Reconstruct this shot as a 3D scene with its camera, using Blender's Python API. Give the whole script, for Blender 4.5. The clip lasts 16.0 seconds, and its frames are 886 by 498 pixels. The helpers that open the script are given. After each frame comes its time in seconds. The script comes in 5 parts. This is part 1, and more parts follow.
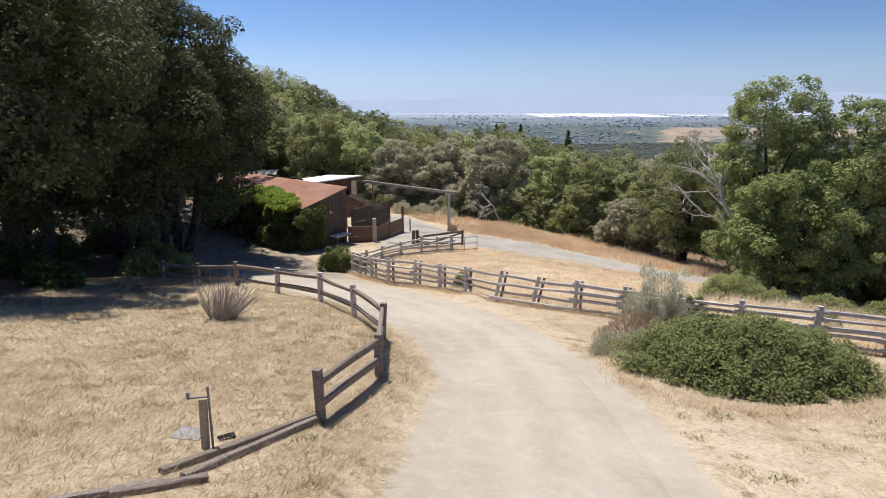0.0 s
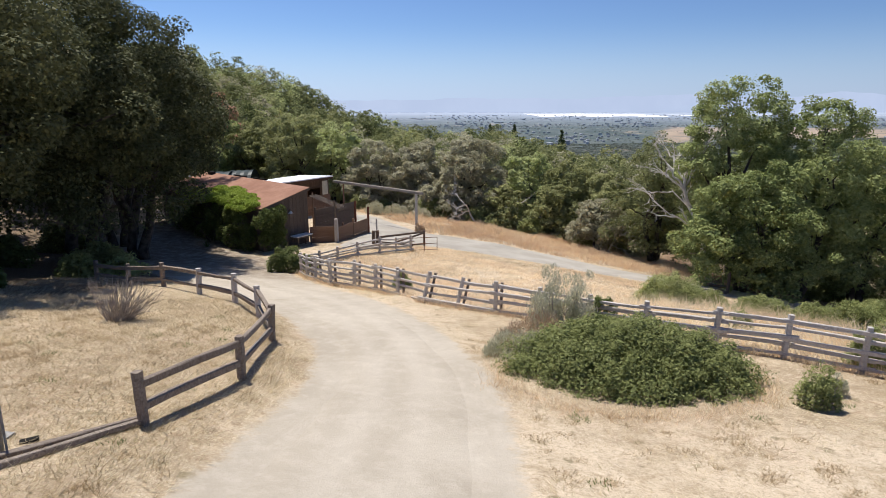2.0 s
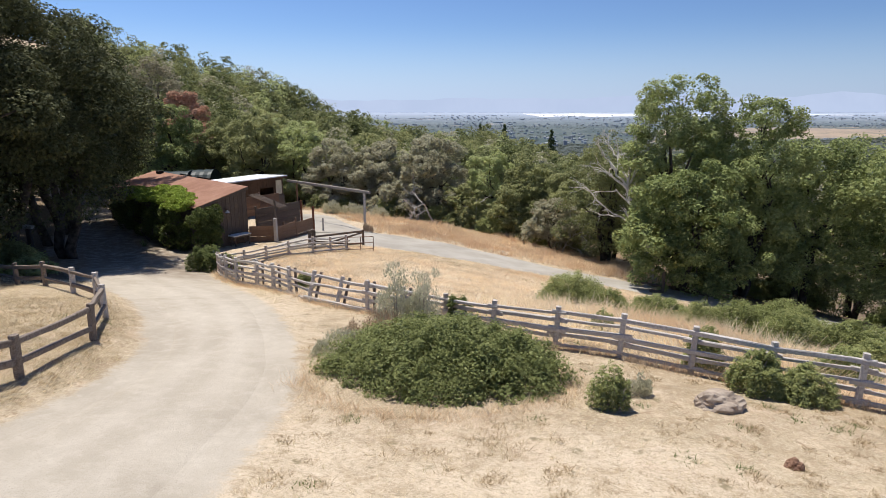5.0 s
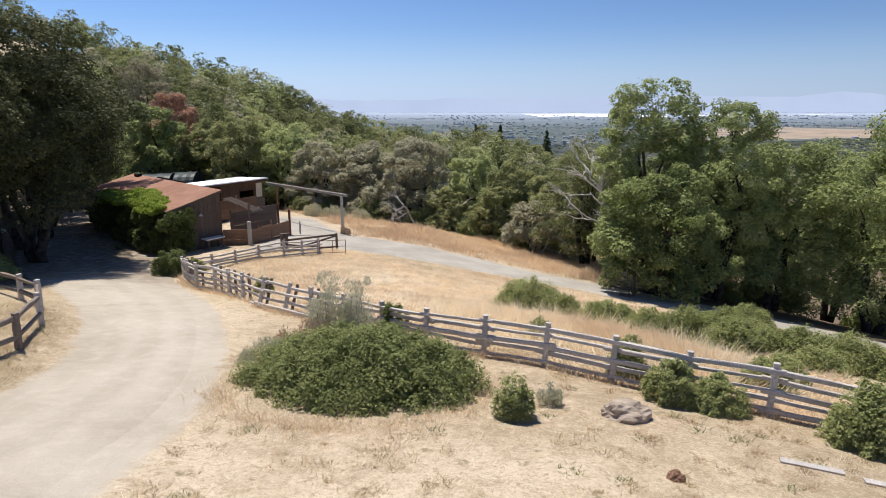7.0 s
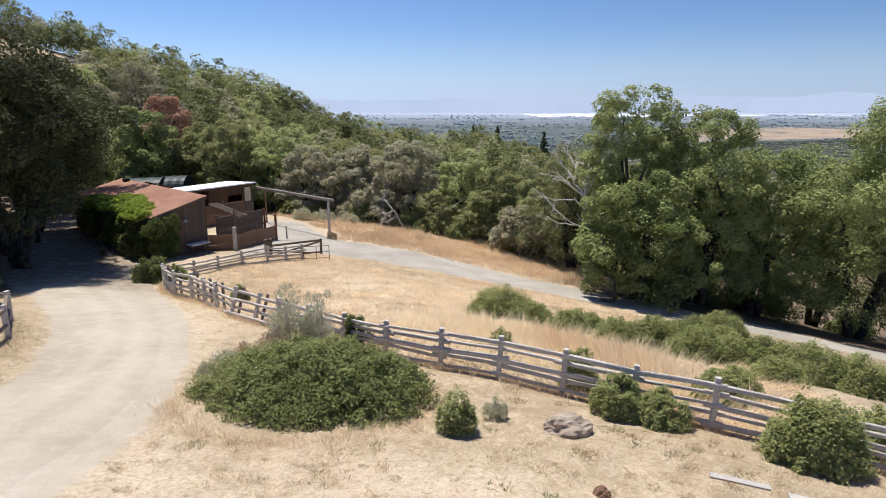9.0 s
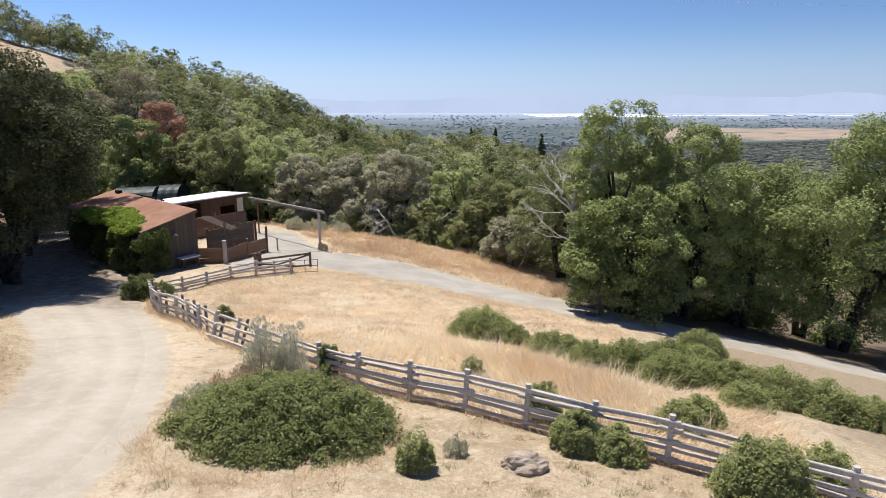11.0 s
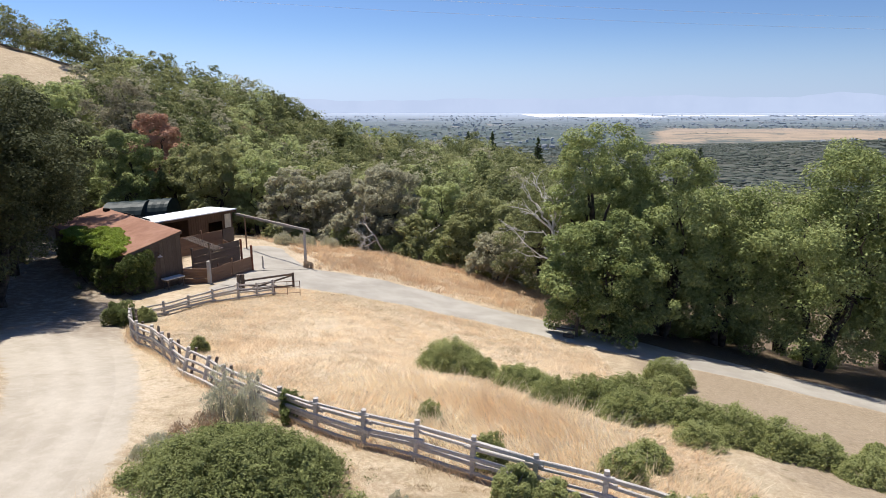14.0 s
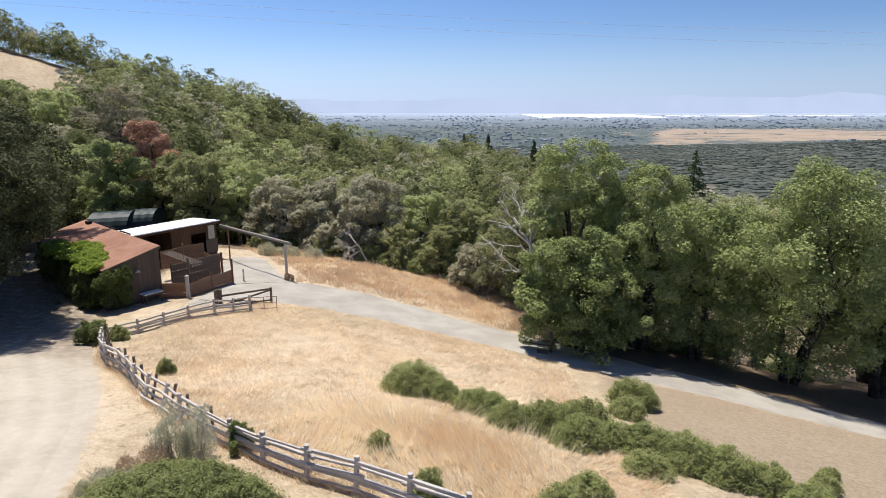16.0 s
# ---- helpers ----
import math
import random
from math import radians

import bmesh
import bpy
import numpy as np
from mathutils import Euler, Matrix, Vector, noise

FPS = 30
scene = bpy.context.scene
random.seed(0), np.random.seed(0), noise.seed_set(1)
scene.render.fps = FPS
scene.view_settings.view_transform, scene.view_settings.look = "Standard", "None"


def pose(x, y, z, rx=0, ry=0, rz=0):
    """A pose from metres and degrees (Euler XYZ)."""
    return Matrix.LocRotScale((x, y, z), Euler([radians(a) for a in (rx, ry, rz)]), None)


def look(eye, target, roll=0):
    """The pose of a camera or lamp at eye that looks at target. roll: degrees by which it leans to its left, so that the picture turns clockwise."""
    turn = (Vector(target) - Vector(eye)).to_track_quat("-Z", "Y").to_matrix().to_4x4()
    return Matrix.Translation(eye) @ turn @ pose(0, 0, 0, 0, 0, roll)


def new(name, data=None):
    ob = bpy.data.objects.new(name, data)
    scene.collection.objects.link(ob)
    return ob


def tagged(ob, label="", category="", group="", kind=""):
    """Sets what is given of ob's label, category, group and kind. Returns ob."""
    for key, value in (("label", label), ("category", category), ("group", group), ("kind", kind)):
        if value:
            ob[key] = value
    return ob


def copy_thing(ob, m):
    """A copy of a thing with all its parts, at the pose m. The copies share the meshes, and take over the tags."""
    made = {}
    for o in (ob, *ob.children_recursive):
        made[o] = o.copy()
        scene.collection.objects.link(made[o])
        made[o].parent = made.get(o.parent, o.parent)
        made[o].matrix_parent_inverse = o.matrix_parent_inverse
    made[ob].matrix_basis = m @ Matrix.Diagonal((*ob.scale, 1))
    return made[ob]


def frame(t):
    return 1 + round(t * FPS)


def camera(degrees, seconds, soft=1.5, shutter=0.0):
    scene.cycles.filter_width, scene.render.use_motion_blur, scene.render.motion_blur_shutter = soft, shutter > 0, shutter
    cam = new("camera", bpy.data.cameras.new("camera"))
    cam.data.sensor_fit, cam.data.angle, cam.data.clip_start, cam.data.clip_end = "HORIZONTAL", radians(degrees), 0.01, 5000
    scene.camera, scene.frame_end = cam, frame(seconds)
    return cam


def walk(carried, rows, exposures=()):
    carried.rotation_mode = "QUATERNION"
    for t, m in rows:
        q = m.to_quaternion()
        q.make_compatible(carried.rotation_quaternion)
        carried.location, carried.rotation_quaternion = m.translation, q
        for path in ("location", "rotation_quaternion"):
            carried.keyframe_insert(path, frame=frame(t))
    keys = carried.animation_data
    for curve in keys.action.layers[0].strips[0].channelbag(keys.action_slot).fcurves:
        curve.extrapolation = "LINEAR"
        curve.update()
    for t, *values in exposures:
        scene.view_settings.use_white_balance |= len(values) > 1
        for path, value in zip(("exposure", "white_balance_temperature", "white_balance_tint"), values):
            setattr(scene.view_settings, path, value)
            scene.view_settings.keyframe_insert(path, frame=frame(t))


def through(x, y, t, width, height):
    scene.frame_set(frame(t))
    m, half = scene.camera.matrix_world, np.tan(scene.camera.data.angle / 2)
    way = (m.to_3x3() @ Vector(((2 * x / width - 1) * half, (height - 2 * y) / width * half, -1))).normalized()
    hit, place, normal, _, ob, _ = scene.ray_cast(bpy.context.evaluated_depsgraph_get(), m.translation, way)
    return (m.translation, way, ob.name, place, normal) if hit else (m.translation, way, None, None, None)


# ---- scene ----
cam = camera(71, 16.0, soft=0.6)
TILT = 13.407
PATH = [
    (0, 0.000, -0.000, 5.800),
    (0.5, 0.526, -0.002, 5.806),
    (1, 1.198, -0.009, 5.810),
    (1.5, 1.978, 0.019, 5.830),
    (2, 2.791, 0.079, 5.811),
    (2.5, 3.628, 0.127, 5.759),
    (3, 4.470, 0.180, 5.775),
    (3.5, 5.265, 0.230, 5.726),
    (4, 5.986, 0.274, 5.721),
    (6.5, 8.718, 0.158, 5.868),
    (7, 9.166, 0.158, 5.998),
    (7.5, 9.532, 0.126, 6.097),
    (8, 9.845, 0.083, 6.206),
    (8.5, 10.107, 0.033, 6.317),
    (9, 10.360, -0.041, 6.445),
    (11.5, 11.422, -0.318, 7.829),
    (12, 11.592, -0.383, 8.135),
    (12.5, 11.849, -0.446, 8.396),
    (13, 12.130, -0.496, 8.618),
    (13.5, 12.392, -0.511, 8.876),
    (14, 12.656, -0.490, 9.152),
    (14.5, 12.947, -0.487, 9.398),
    (15, 13.368, -0.497, 9.660),
    (15.5, 13.850, -0.507, 9.968),
    (16, 14.400, -0.509, 10.309),
]
walk(cam, [(t, pose(x, y, z, 90 - TILT, 0, 0)) for t, x, y, z in PATH], exposures=((0, 0.24, 6480, 10), (7, 0.26, 6480, 10), (11.5, 0.34, 6480, 10), (16, 0.36, 6480, 10)))
# ---- world ----
SUN_AZ, SUN_EL = radians(128), radians(71)          # where the sun stands: azimuth from +x, height
to_sun = Vector((math.cos(SUN_AZ) * math.cos(SUN_EL), math.sin(SUN_AZ) * math.cos(SUN_EL), math.sin(SUN_EL)))
world = bpy.data.worlds.new("world")
scene.world = world
world.use_nodes = True
wt = world.node_tree
sky = wt.nodes.new("ShaderNodeTexSky")
sky.sky_type, sky.sun_disc = "NISHITA", False
sky.sun_elevation, sky.sun_rotation = SUN_EL, radians(90) - SUN_AZ
sky.altitude, sky.air_density, sky.dust_density, sky.ozone_density = 1500, 1.0, 0.1, 3.0
tint = wt.nodes.new("ShaderNodeMix")              # clear, bluish summer air
tint.data_type, tint.blend_type = "RGBA", "MULTIPLY"
tint.inputs[0].default_value, tint.inputs[7].default_value = 1.0, (0.78, 0.90, 1.15, 1)
wt.links.new(sky.outputs[0], tint.inputs[6])
up_ = wt.nodes.new("ShaderNodeSeparateXYZ")          # pale lavender haze low over the horizon
wt.links.new(wt.nodes.new("ShaderNodeTexCoord").outputs["Generated"], up_.inputs[0])
low_air = wt.nodes.new("ShaderNodeMapRange")
low_air.interpolation_type = "SMOOTHSTEP"
low_air.inputs[1].default_value, low_air.inputs[2].default_value, low_air.inputs[3].default_value, low_air.inputs[4].default_value = -0.02, 0.12, 0.8, 0.0
wt.links.new(up_.outputs[2], low_air.inputs[0])
air = wt.nodes.new("ShaderNodeMix")
air.data_type = "RGBA"
air.inputs[7].default_value = (5.1, 6.5, 9.3, 1)
wt.links.new(low_air.outputs[0], air.inputs[0])
wt.links.new(tint.outputs[2], air.inputs[6])
sunward = wt.nodes.new("ShaderNodeMapRange")        # the sky is paler on the sun's side
sunward.inputs[1].default_value, sunward.inputs[2].default_value, sunward.inputs[3].default_value, sunward.inputs[4].default_value = -0.7, 0.7, 1.14, 0.80
wt.links.new(up_.outputs[0], sunward.inputs[0])
side_air = wt.nodes.new("ShaderNodeVectorMath")
side_air.operation = "SCALE"
wt.links.new(air.outputs[2], side_air.inputs[0])
wt.links.new(sunward.outputs[0], side_air.inputs["Scale"])
wt.links.new(side_air.outputs[0], wt.nodes["Background"].inputs[0])
wt.nodes["Background"].inputs[1].default_value = 0.085
sun = new("sun", bpy.data.lights.new("sun", "SUN"))
sun.data.energy, sun.data.angle, sun.data.color = 4.6, radians(0.55), (1.0, 0.95, 0.87)
sun.matrix_world = look(to_sun * 100, (0, 0, 0))

rng = np.random.default_rng(7)


# ---- materials ----
class Mat:
    """A node material with a few short-hands."""

    def __init__(self, name, rough=0.9, metal=0.0):
        self.m = bpy.data.materials.new(name)
        self.m.use_nodes = True
        self.t = self.m.node_tree
        self.b = self.t.nodes["Principled BSDF"]
        self.b.inputs["Roughness"].default_value = rough
        self.b.inputs["Metallic"].default_value = metal
        self.b.inputs["Specular IOR Level"].default_value = 0.25

    def n(self, kind, **kw):
        node = self.t.nodes.new(kind)
        for k, v in kw.items():
            if k in node.inputs:
                node.inputs[k].default_value = v
        return node

    def l(self, a, b):
        self.t.links.new(a, b)

    def pos(self, scale=(1, 1, 1), local=False):
        mp = self.n("ShaderNodeMapping")
        mp.inputs["Scale"].default_value = scale
        if local:
            self.l(self.n("ShaderNodeTexCoord").outputs["Object"], mp.inputs[0])
        else:
            self.l(self.n("ShaderNodeNewGeometry").outputs["Position"], mp.inputs[0])
        return mp.outputs[0]

    def noise(self, scale, detail=4, rough=0.6, vec=None, dist=0.0):
        t = self.n("ShaderNodeTexNoise", Scale=scale, Detail=detail, Roughness=rough, Distortion=dist)
        self.l(vec if vec is not None else self.pos(), t.inputs["Vector"])
        return t.outputs["Fac"]

    def ramp(self, fac, lo, hi):
        r = self.n("ShaderNodeMapRange")
        r.interpolation_type = "SMOOTHSTEP"
        r.inputs[1].default_value, r.inputs[2].default_value = lo, hi
        self.l(fac, r.inputs[0])
        return r.outputs[0]

    def mix(self, fac, a, b):
        mx = self.n("ShaderNodeMix")
        mx.data_type = "RGBA"
        if isinstance(fac, (int, float)):
            mx.inputs[0].default_value = fac
        else:
            self.l(fac, mx.inputs[0])
        for sock, v in ((mx.inputs[6], a), (mx.inputs[7], b)):
            if isinstance(v, tuple):
                sock.default_value = (*v, 1)
            else:
                self.l(v, sock)
        return mx.outputs[2]

    def math(self, op, a, b):
        mt = self.n("ShaderNodeMath")
        mt.operation = op
        for i, v in enumerate((a, b)):
            if isinstance(v, (int, float)):
                mt.inputs[i].default_value = v
            else:
                self.l(v, mt.inputs[i])
        return mt.outputs[0]

    def attr(self, name):
        a = self.n("ShaderNodeAttribute")
        a.attribute_name = name
        return a.outputs["Fac"]

    def island(self):
        return self.n("ShaderNodeNewGeometry").outputs["Random Per Island"]

    def obrand(self):
        return self.n("ShaderNodeObjectInfo").outputs["Random"]

    def color(self, c):
        self.l(c, self.b.inputs["Base Color"])
        return self

    def bump(self, h, strength=0.4, dist=0.03):
        bp = self.n("ShaderNodeBump", Strength=strength, Distance=dist)
        self.l(h, bp.inputs["Height"])
        self.l(bp.outputs[0], self.b.inputs["Normal"])
        return self


def wood(name, dark, mid, light, stretch=(1, 1, 14)):
    """Weathered timber: long grain, grey streaks, a change from board to board."""
    w = Mat(name, 0.85)
    g = w.noise(1.6, 6, 0.65, w.pos((9, 9, 9), True), 1.2)
    f = w.noise(38, 3, 0.6, w.pos((1, 1, 1), True))
    base = w.mix(w.ramp(g, 0.3, 0.72), dark, mid)
    base = w.mix(w.math("MULTIPLY", w.ramp(f, 0.45, 0.75), 0.55), base, light)
    base = w.mix(w.math("MULTIPLY", w.obrand(), 0.45), base, dark)
    return w.color(base).bump(w.math("ADD", g, f), 0.5, 0.012).m


def leaves(name, dark, mid, light, through=0.35):
    """Foliage: every leaf a little different, light shining through."""
    w = Mat(name, 0.62)
    w.b.inputs["Specular IOR Level"].default_value = 0.09
    c = w.mix(w.ramp(w.island(), 0.0, 0.75), dark, mid)
    c = w.mix(w.ramp(w.island(), 0.72, 1.0), c, light)
    c = w.mix(w.math("MULTIPLY", w.ramp(w.noise(0.9, 3), 0.35, 0.7), 0.5), c, mid)
    c = w.mix(w.math("MULTIPLY", w.ramp(w.noise(0.11, 2), 0.4, 0.62), 0.55), c, w.mix(0.5, mid, light))
    c = w.mix(w.math("MULTIPLY", w.obrand(), 0.45), c, light)
    w.color(c)
    tr = w.n("ShaderNodeBsdfTranslucent")
    w.l(c, tr.inputs[0])
    ms = w.n("ShaderNodeMixShader")
    ms.inputs[0].default_value = through
    w.l(w.b.outputs[0], ms.inputs[1])
    w.l(tr.outputs[0], ms.inputs[2])
    w.l(ms.outputs[0], w.t.nodes["Material Output"].inputs[0])
    return w.m


def straw(name, a, b, c):
    w = Mat(name, 0.8)
    col = w.mix(w.island(), a, b)
    col = w.mix(w.math("MULTIPLY", w.ramp(w.noise(0.22, 4), 0.45, 0.7), 0.8), col, c)
    w.color(col)
    tr = w.n("ShaderNodeBsdfTranslucent")
    w.l(col, tr.inputs[0])
    ms = w.n("ShaderNodeMixShader")
    ms.inputs[0].default_value = 0.5
    w.l(w.b.outputs[0], ms.inputs[1])
    w.l(tr.outputs[0], ms.inputs[2])
    w.l(ms.outputs[0], w.t.nodes["Material Output"].inputs[0])
    return w.m


def plain(name, a, b, scale=6.0, rough=0.8, metal=0.0, bump=0.2):
    w = Mat(name, rough, metal)
    nz = w.noise(scale, 5)
    return w.color(w.mix(w.ramp(nz, 0.3, 0.7), a, b)).bump(w.noise(scale * 7, 3), bump, 0.01).m


M_RAIL = wood("grey_split_rail", (0.37, 0.335, 0.305), (0.62, 0.58, 0.54), (0.80, 0.765, 0.725))
M_OLDRAIL = wood("brown_grey_rail", (0.15, 0.115, 0.09), (0.32, 0.265, 0.22), (0.47, 0.41, 0.355))
M_BARN = wood("barn_boards", (0.075, 0.058, 0.047), (0.17, 0.135, 0.11), (0.28, 0.235, 0.195))
M_SHED = wood("shed_boards", (0.06, 0.035, 0.022), (0.15, 0.085, 0.05), (0.26, 0.17, 0.11))
M_PLANK = wood("corral_planks", (0.15, 0.085, 0.055), (0.30, 0.185, 0.12), (0.45, 0.32, 0.23))
M_REDPOST = wood("red_brown_post", (0.14, 0.05, 0.03), (0.25, 0.10, 0.06), (0.33, 0.17, 0.11))
M_GATE = wood("gate_timber", (0.10, 0.075, 0.06), (0.20, 0.16, 0.13), (0.33, 0.28, 0.24))
M_BEAM = wood("beam_timber", (0.24, 0.21, 0.18), (0.42, 0.38, 0.33), (0.56, 0.52, 0.47))
M_TAP = wood("sawn_post", (0.36, 0.29, 0.19), (0.52, 0.44, 0.31), (0.62, 0.55, 0.42))
M_BARK = plain("bark", (0.035, 0.028, 0.022), (0.12, 0.10, 0.085), 3.0, 0.95, 0, 0.8)
M_DEADWOOD = plain("dead_wood", (0.46, 0.43, 0.39), (0.70, 0.66, 0.61), 3.0, 0.9, 0, 0.6)
M_TWIG = plain("dry_twigs", (0.26, 0.22, 0.19), (0.45, 0.40, 0.36), 3.0, 0.9)
M_DARK = plain("near_black", (0.01, 0.009, 0.008), (0.02, 0.018, 0.015), 3.0, 0.95)
M_CABLE = plain("cable_sheath", (0.86, 0.87, 0.88), (0.92, 0.92, 0.93), 2.0, 0.35)
M_METAL = plain("galvanised_pipe", (0.22, 0.21, 0.20), (0.34, 0.33, 0.32), 9.0, 0.65, 0.3)
M_RUST = plain("rusty_steel", (0.10, 0.04, 0.02), (0.2, 0.09, 0.05), 9.0, 0.7, 0.3)
M_WHITEROOF = plain("white_coated_roof", (0.72, 0.74, 0.78), (0.82, 0.83, 0.85), 0.8, 0.55)
M_PANEL = plain("pale_panel", (0.50, 0.45, 0.36), (0.62, 0.57, 0.47), 2.0)
M_TARP = plain("green_tarp", (0.012, 0.025, 0.028), (0.022, 0.038, 0.042), 2.0, 0.5)
M_ROCK = plain("field_stone", (0.28, 0.22, 0.17), (0.46, 0.38, 0.30), 2.5, 0.95, 0, 0.9)
M_REDROCK = plain("red_stone", (0.20, 0.11, 0.07), (0.36, 0.22, 0.15), 4.0, 0.95, 0, 0.8)
M_SLAB = plain("white_slab", (0.62, 0.6, 0.56), (0.75, 0.73, 0.7), 4.0, 0.8)
M_WALLGREY = wood("pale_fence_boards", (0.22, 0.21, 0.20), (0.36, 0.35, 0.33), (0.46, 0.45, 0.43))

M_OAK = leaves("oak_leaves", (0.072, 0.098, 0.030), (0.215, 0.26, 0.088), (0.49, 0.53, 0.225), 0.28)
# oak leaves darkened to imitate crowns seen against the sun
M_OAKBACKLIT = leaves("backlit_oak_leaves", (0.032, 0.040, 0.016), (0.070, 0.080, 0.033), (0.165, 0.17, 0.082), 0.22)
M_WOODS = leaves("woodland_leaves", (0.15, 0.16, 0.062), (0.31, 0.32, 0.135), (0.46, 0.46, 0.22), 0.4)
M_SHADEOAK = leaves("shaded_oak_leaves", (0.075, 0.09, 0.03), (0.165, 0.185, 0.07), (0.31, 0.32, 0.15), 0.38)
M_DEEP = leaves("deep_green_leaves", (0.06, 0.075, 0.025), (0.12, 0.14, 0.05), (0.21, 0.23, 0.095), 0.35)
M_BRIGHT = leaves("bay_leaves", (0.26, 0.30, 0.105), (0.43, 0.47, 0.185), (0.56, 0.59, 0.30), 0.42)
M_GREYLEAF = leaves("grey_oak_leaves", (0.28, 0.265, 0.165), (0.44, 0.415, 0.28), (0.58, 0.545, 0.39), 0.38)
M_BROWNLEAF = leaves("brown_dead_leaves", (0.32, 0.155, 0.095), (0.48, 0.265, 0.17), (0.58, 0.37, 0.26), 0.3)
M_MAUVE = leaves("dry_oak_leaves", (0.20, 0.18, 0.11), (0.31, 0.275, 0.18), (0.40, 0.36, 0.25), 0.3)
M_CONIFER = leaves("conifer_needles", (0.06, 0.085, 0.035), (0.105, 0.135, 0.055), (0.16, 0.19, 0.09), 0.35)
M_VINE = leaves("vine_leaves", (0.20, 0.26, 0.04), (0.34, 0.43, 0.075), (0.46, 0.54, 0.15), 0.4)
M_IVY = leaves("ivy_leaves", (0.055, 0.075, 0.02), (0.12, 0.155, 0.045), (0.23, 0.26, 0.10), 0.35)
M_BRAMBLE = leaves("bramble_leaves", (0.095, 0.115, 0.038), (0.215, 0.24, 0.085), (0.40, 0.42, 0.18), 0.38)
M_COYOTE = leaves("coyote_bush_leaves", (0.13, 0.15, 0.048), (0.28, 0.305, 0.11), (0.44, 0.455, 0.20), 0.38)
M_SAGE = leaves("sage_leaves", (0.42, 0.41, 0.27), (0.58, 0.56, 0.40), (0.72, 0.69, 0.53), 0.4)
M_DRYLEAF = leaves("dry_brush", (0.34, 0.235, 0.15), (0.52, 0.38, 0.26), (0.64, 0.50, 0.36), 0.3)
M_STRAW = straw("golden_straw", (0.80, 0.62, 0.42), (0.96, 0.84, 0.64), (0.78, 0.59, 0.39))
M_TALLSTRAW = straw("tall_straw", (0.90, 0.74, 0.51), (0.98, 0.90, 0.71), (0.84, 0.66, 0.43))
M_PALESTRAW = straw("pale_straw", (0.88, 0.74, 0.54), (0.97, 0.89, 0.73), (0.86, 0.71, 0.51))
M_BROWNGRASS = straw("brown_straw", (0.66, 0.48, 0.31), (0.92, 0.78, 0.57), (0.64, 0.44, 0.27))
M_SHORT = straw("mown_straw", (0.55, 0.45, 0.29), (0.82, 0.73, 0.53), (0.48, 0.37, 0.22))
M_BROWNTHATCH = straw("brown_thatch", (0.30, 0.22, 0.13), (0.74, 0.64, 0.44), (0.34, 0.26, 0.16))
M_TUFT = straw("olive_brown_tufts", (0.36, 0.27, 0.155), (0.62, 0.49, 0.31), (0.40, 0.29, 0.165))
M_WEED = leaves("green_weeds", (0.09, 0.12, 0.035), (0.16, 0.20, 0.065), (0.25, 0.28, 0.12), 0.3)

# roof of rolled, weathered terracotta-coloured felt
w = Mat("terracotta_roofing", 0.85)
c = w.mix(w.ramp(w.noise(0.7, 5), 0.3, 0.7), (0.25, 0.125, 0.082), (0.35, 0.195, 0.135))
c = w.mix(w.math("MULTIPLY", w.ramp(w.noise(9, 4), 0.5, 0.8), 0.5), c, (0.20, 0.085, 0.05))
M_ROOF = w.color(c).bump(w.noise(30, 3), 0.2, 0.01).m

# dusty gravel drive: the same dust on the roadway and where it spills over the ground
def dust_colour(w):
    c = w.mix(w.ramp(w.noise(0.35, 5, 0.6, None, 0.6), 0.3, 0.7), (0.41, 0.355, 0.28), (0.515, 0.455, 0.37))
    c = w.mix(w.math("MULTIPLY", w.ramp(w.noise(2.6, 6, 0.7), 0.42, 0.7), 0.35), c, (0.65, 0.585, 0.49))
    rut = w.math("MULTIPLY", w.attr("rut"), w.ramp(w.noise(0.6, 5, 0.7, None, 0.5), 0.2, 0.55))
    c = w.mix(w.math("MULTIPLY", rut, 0.3), c, (0.66, 0.595, 0.505))
    c = w.mix(w.math("MULTIPLY", w.ramp(w.noise(22, 6, 0.8), 0.45, 0.7), 0.45), c, (0.37, 0.315, 0.25))
    c = w.mix(w.math("MULTIPLY", w.ramp(w.noise(60, 3, 0.7), 0.56, 0.66), 0.5), c, (0.30, 0.255, 0.205))
    c = w.mix(w.math("MULTIPLY", w.ramp(w.noise(1.0, 7, 0.75, w.pos((1.6, 0.5, 1)), 1.2), 0.5, 0.68), 0.3), c, (0.40, 0.345, 0.27))
    xyz = w.n("ShaderNodeSeparateXYZ")
    w.l(w.pos(), xyz.inputs[0])
    # litter-brown tone painted over the drive's far end to deepen the oaks' shade
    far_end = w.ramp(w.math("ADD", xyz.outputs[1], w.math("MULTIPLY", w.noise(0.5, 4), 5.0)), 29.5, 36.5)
    shade_brown = w.mix(w.noise(9, 5, 0.7), (0.15, 0.115, 0.085), (0.34, 0.27, 0.20))
    return w.mix(w.math("MULTIPLY", far_end, w.ramp(w.noise(1.8, 5, 0.7), 0.25, 0.6)), c, shade_brown)


w = Mat("dusty_gravel", 0.95)
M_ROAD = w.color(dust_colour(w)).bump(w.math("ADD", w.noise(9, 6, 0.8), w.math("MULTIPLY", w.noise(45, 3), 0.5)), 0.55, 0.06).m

# worn grey lane
w = Mat("worn_grey_lane", 0.95)
c = w.mix(w.ramp(w.noise(0.4, 5), 0.3, 0.7), (0.33, 0.30, 0.255), (0.44, 0.405, 0.35))
c = w.mix(w.math("MULTIPLY", w.ramp(w.noise(18, 5, 0.7), 0.45, 0.75), 0.45), c, (0.31, 0.275, 0.23))
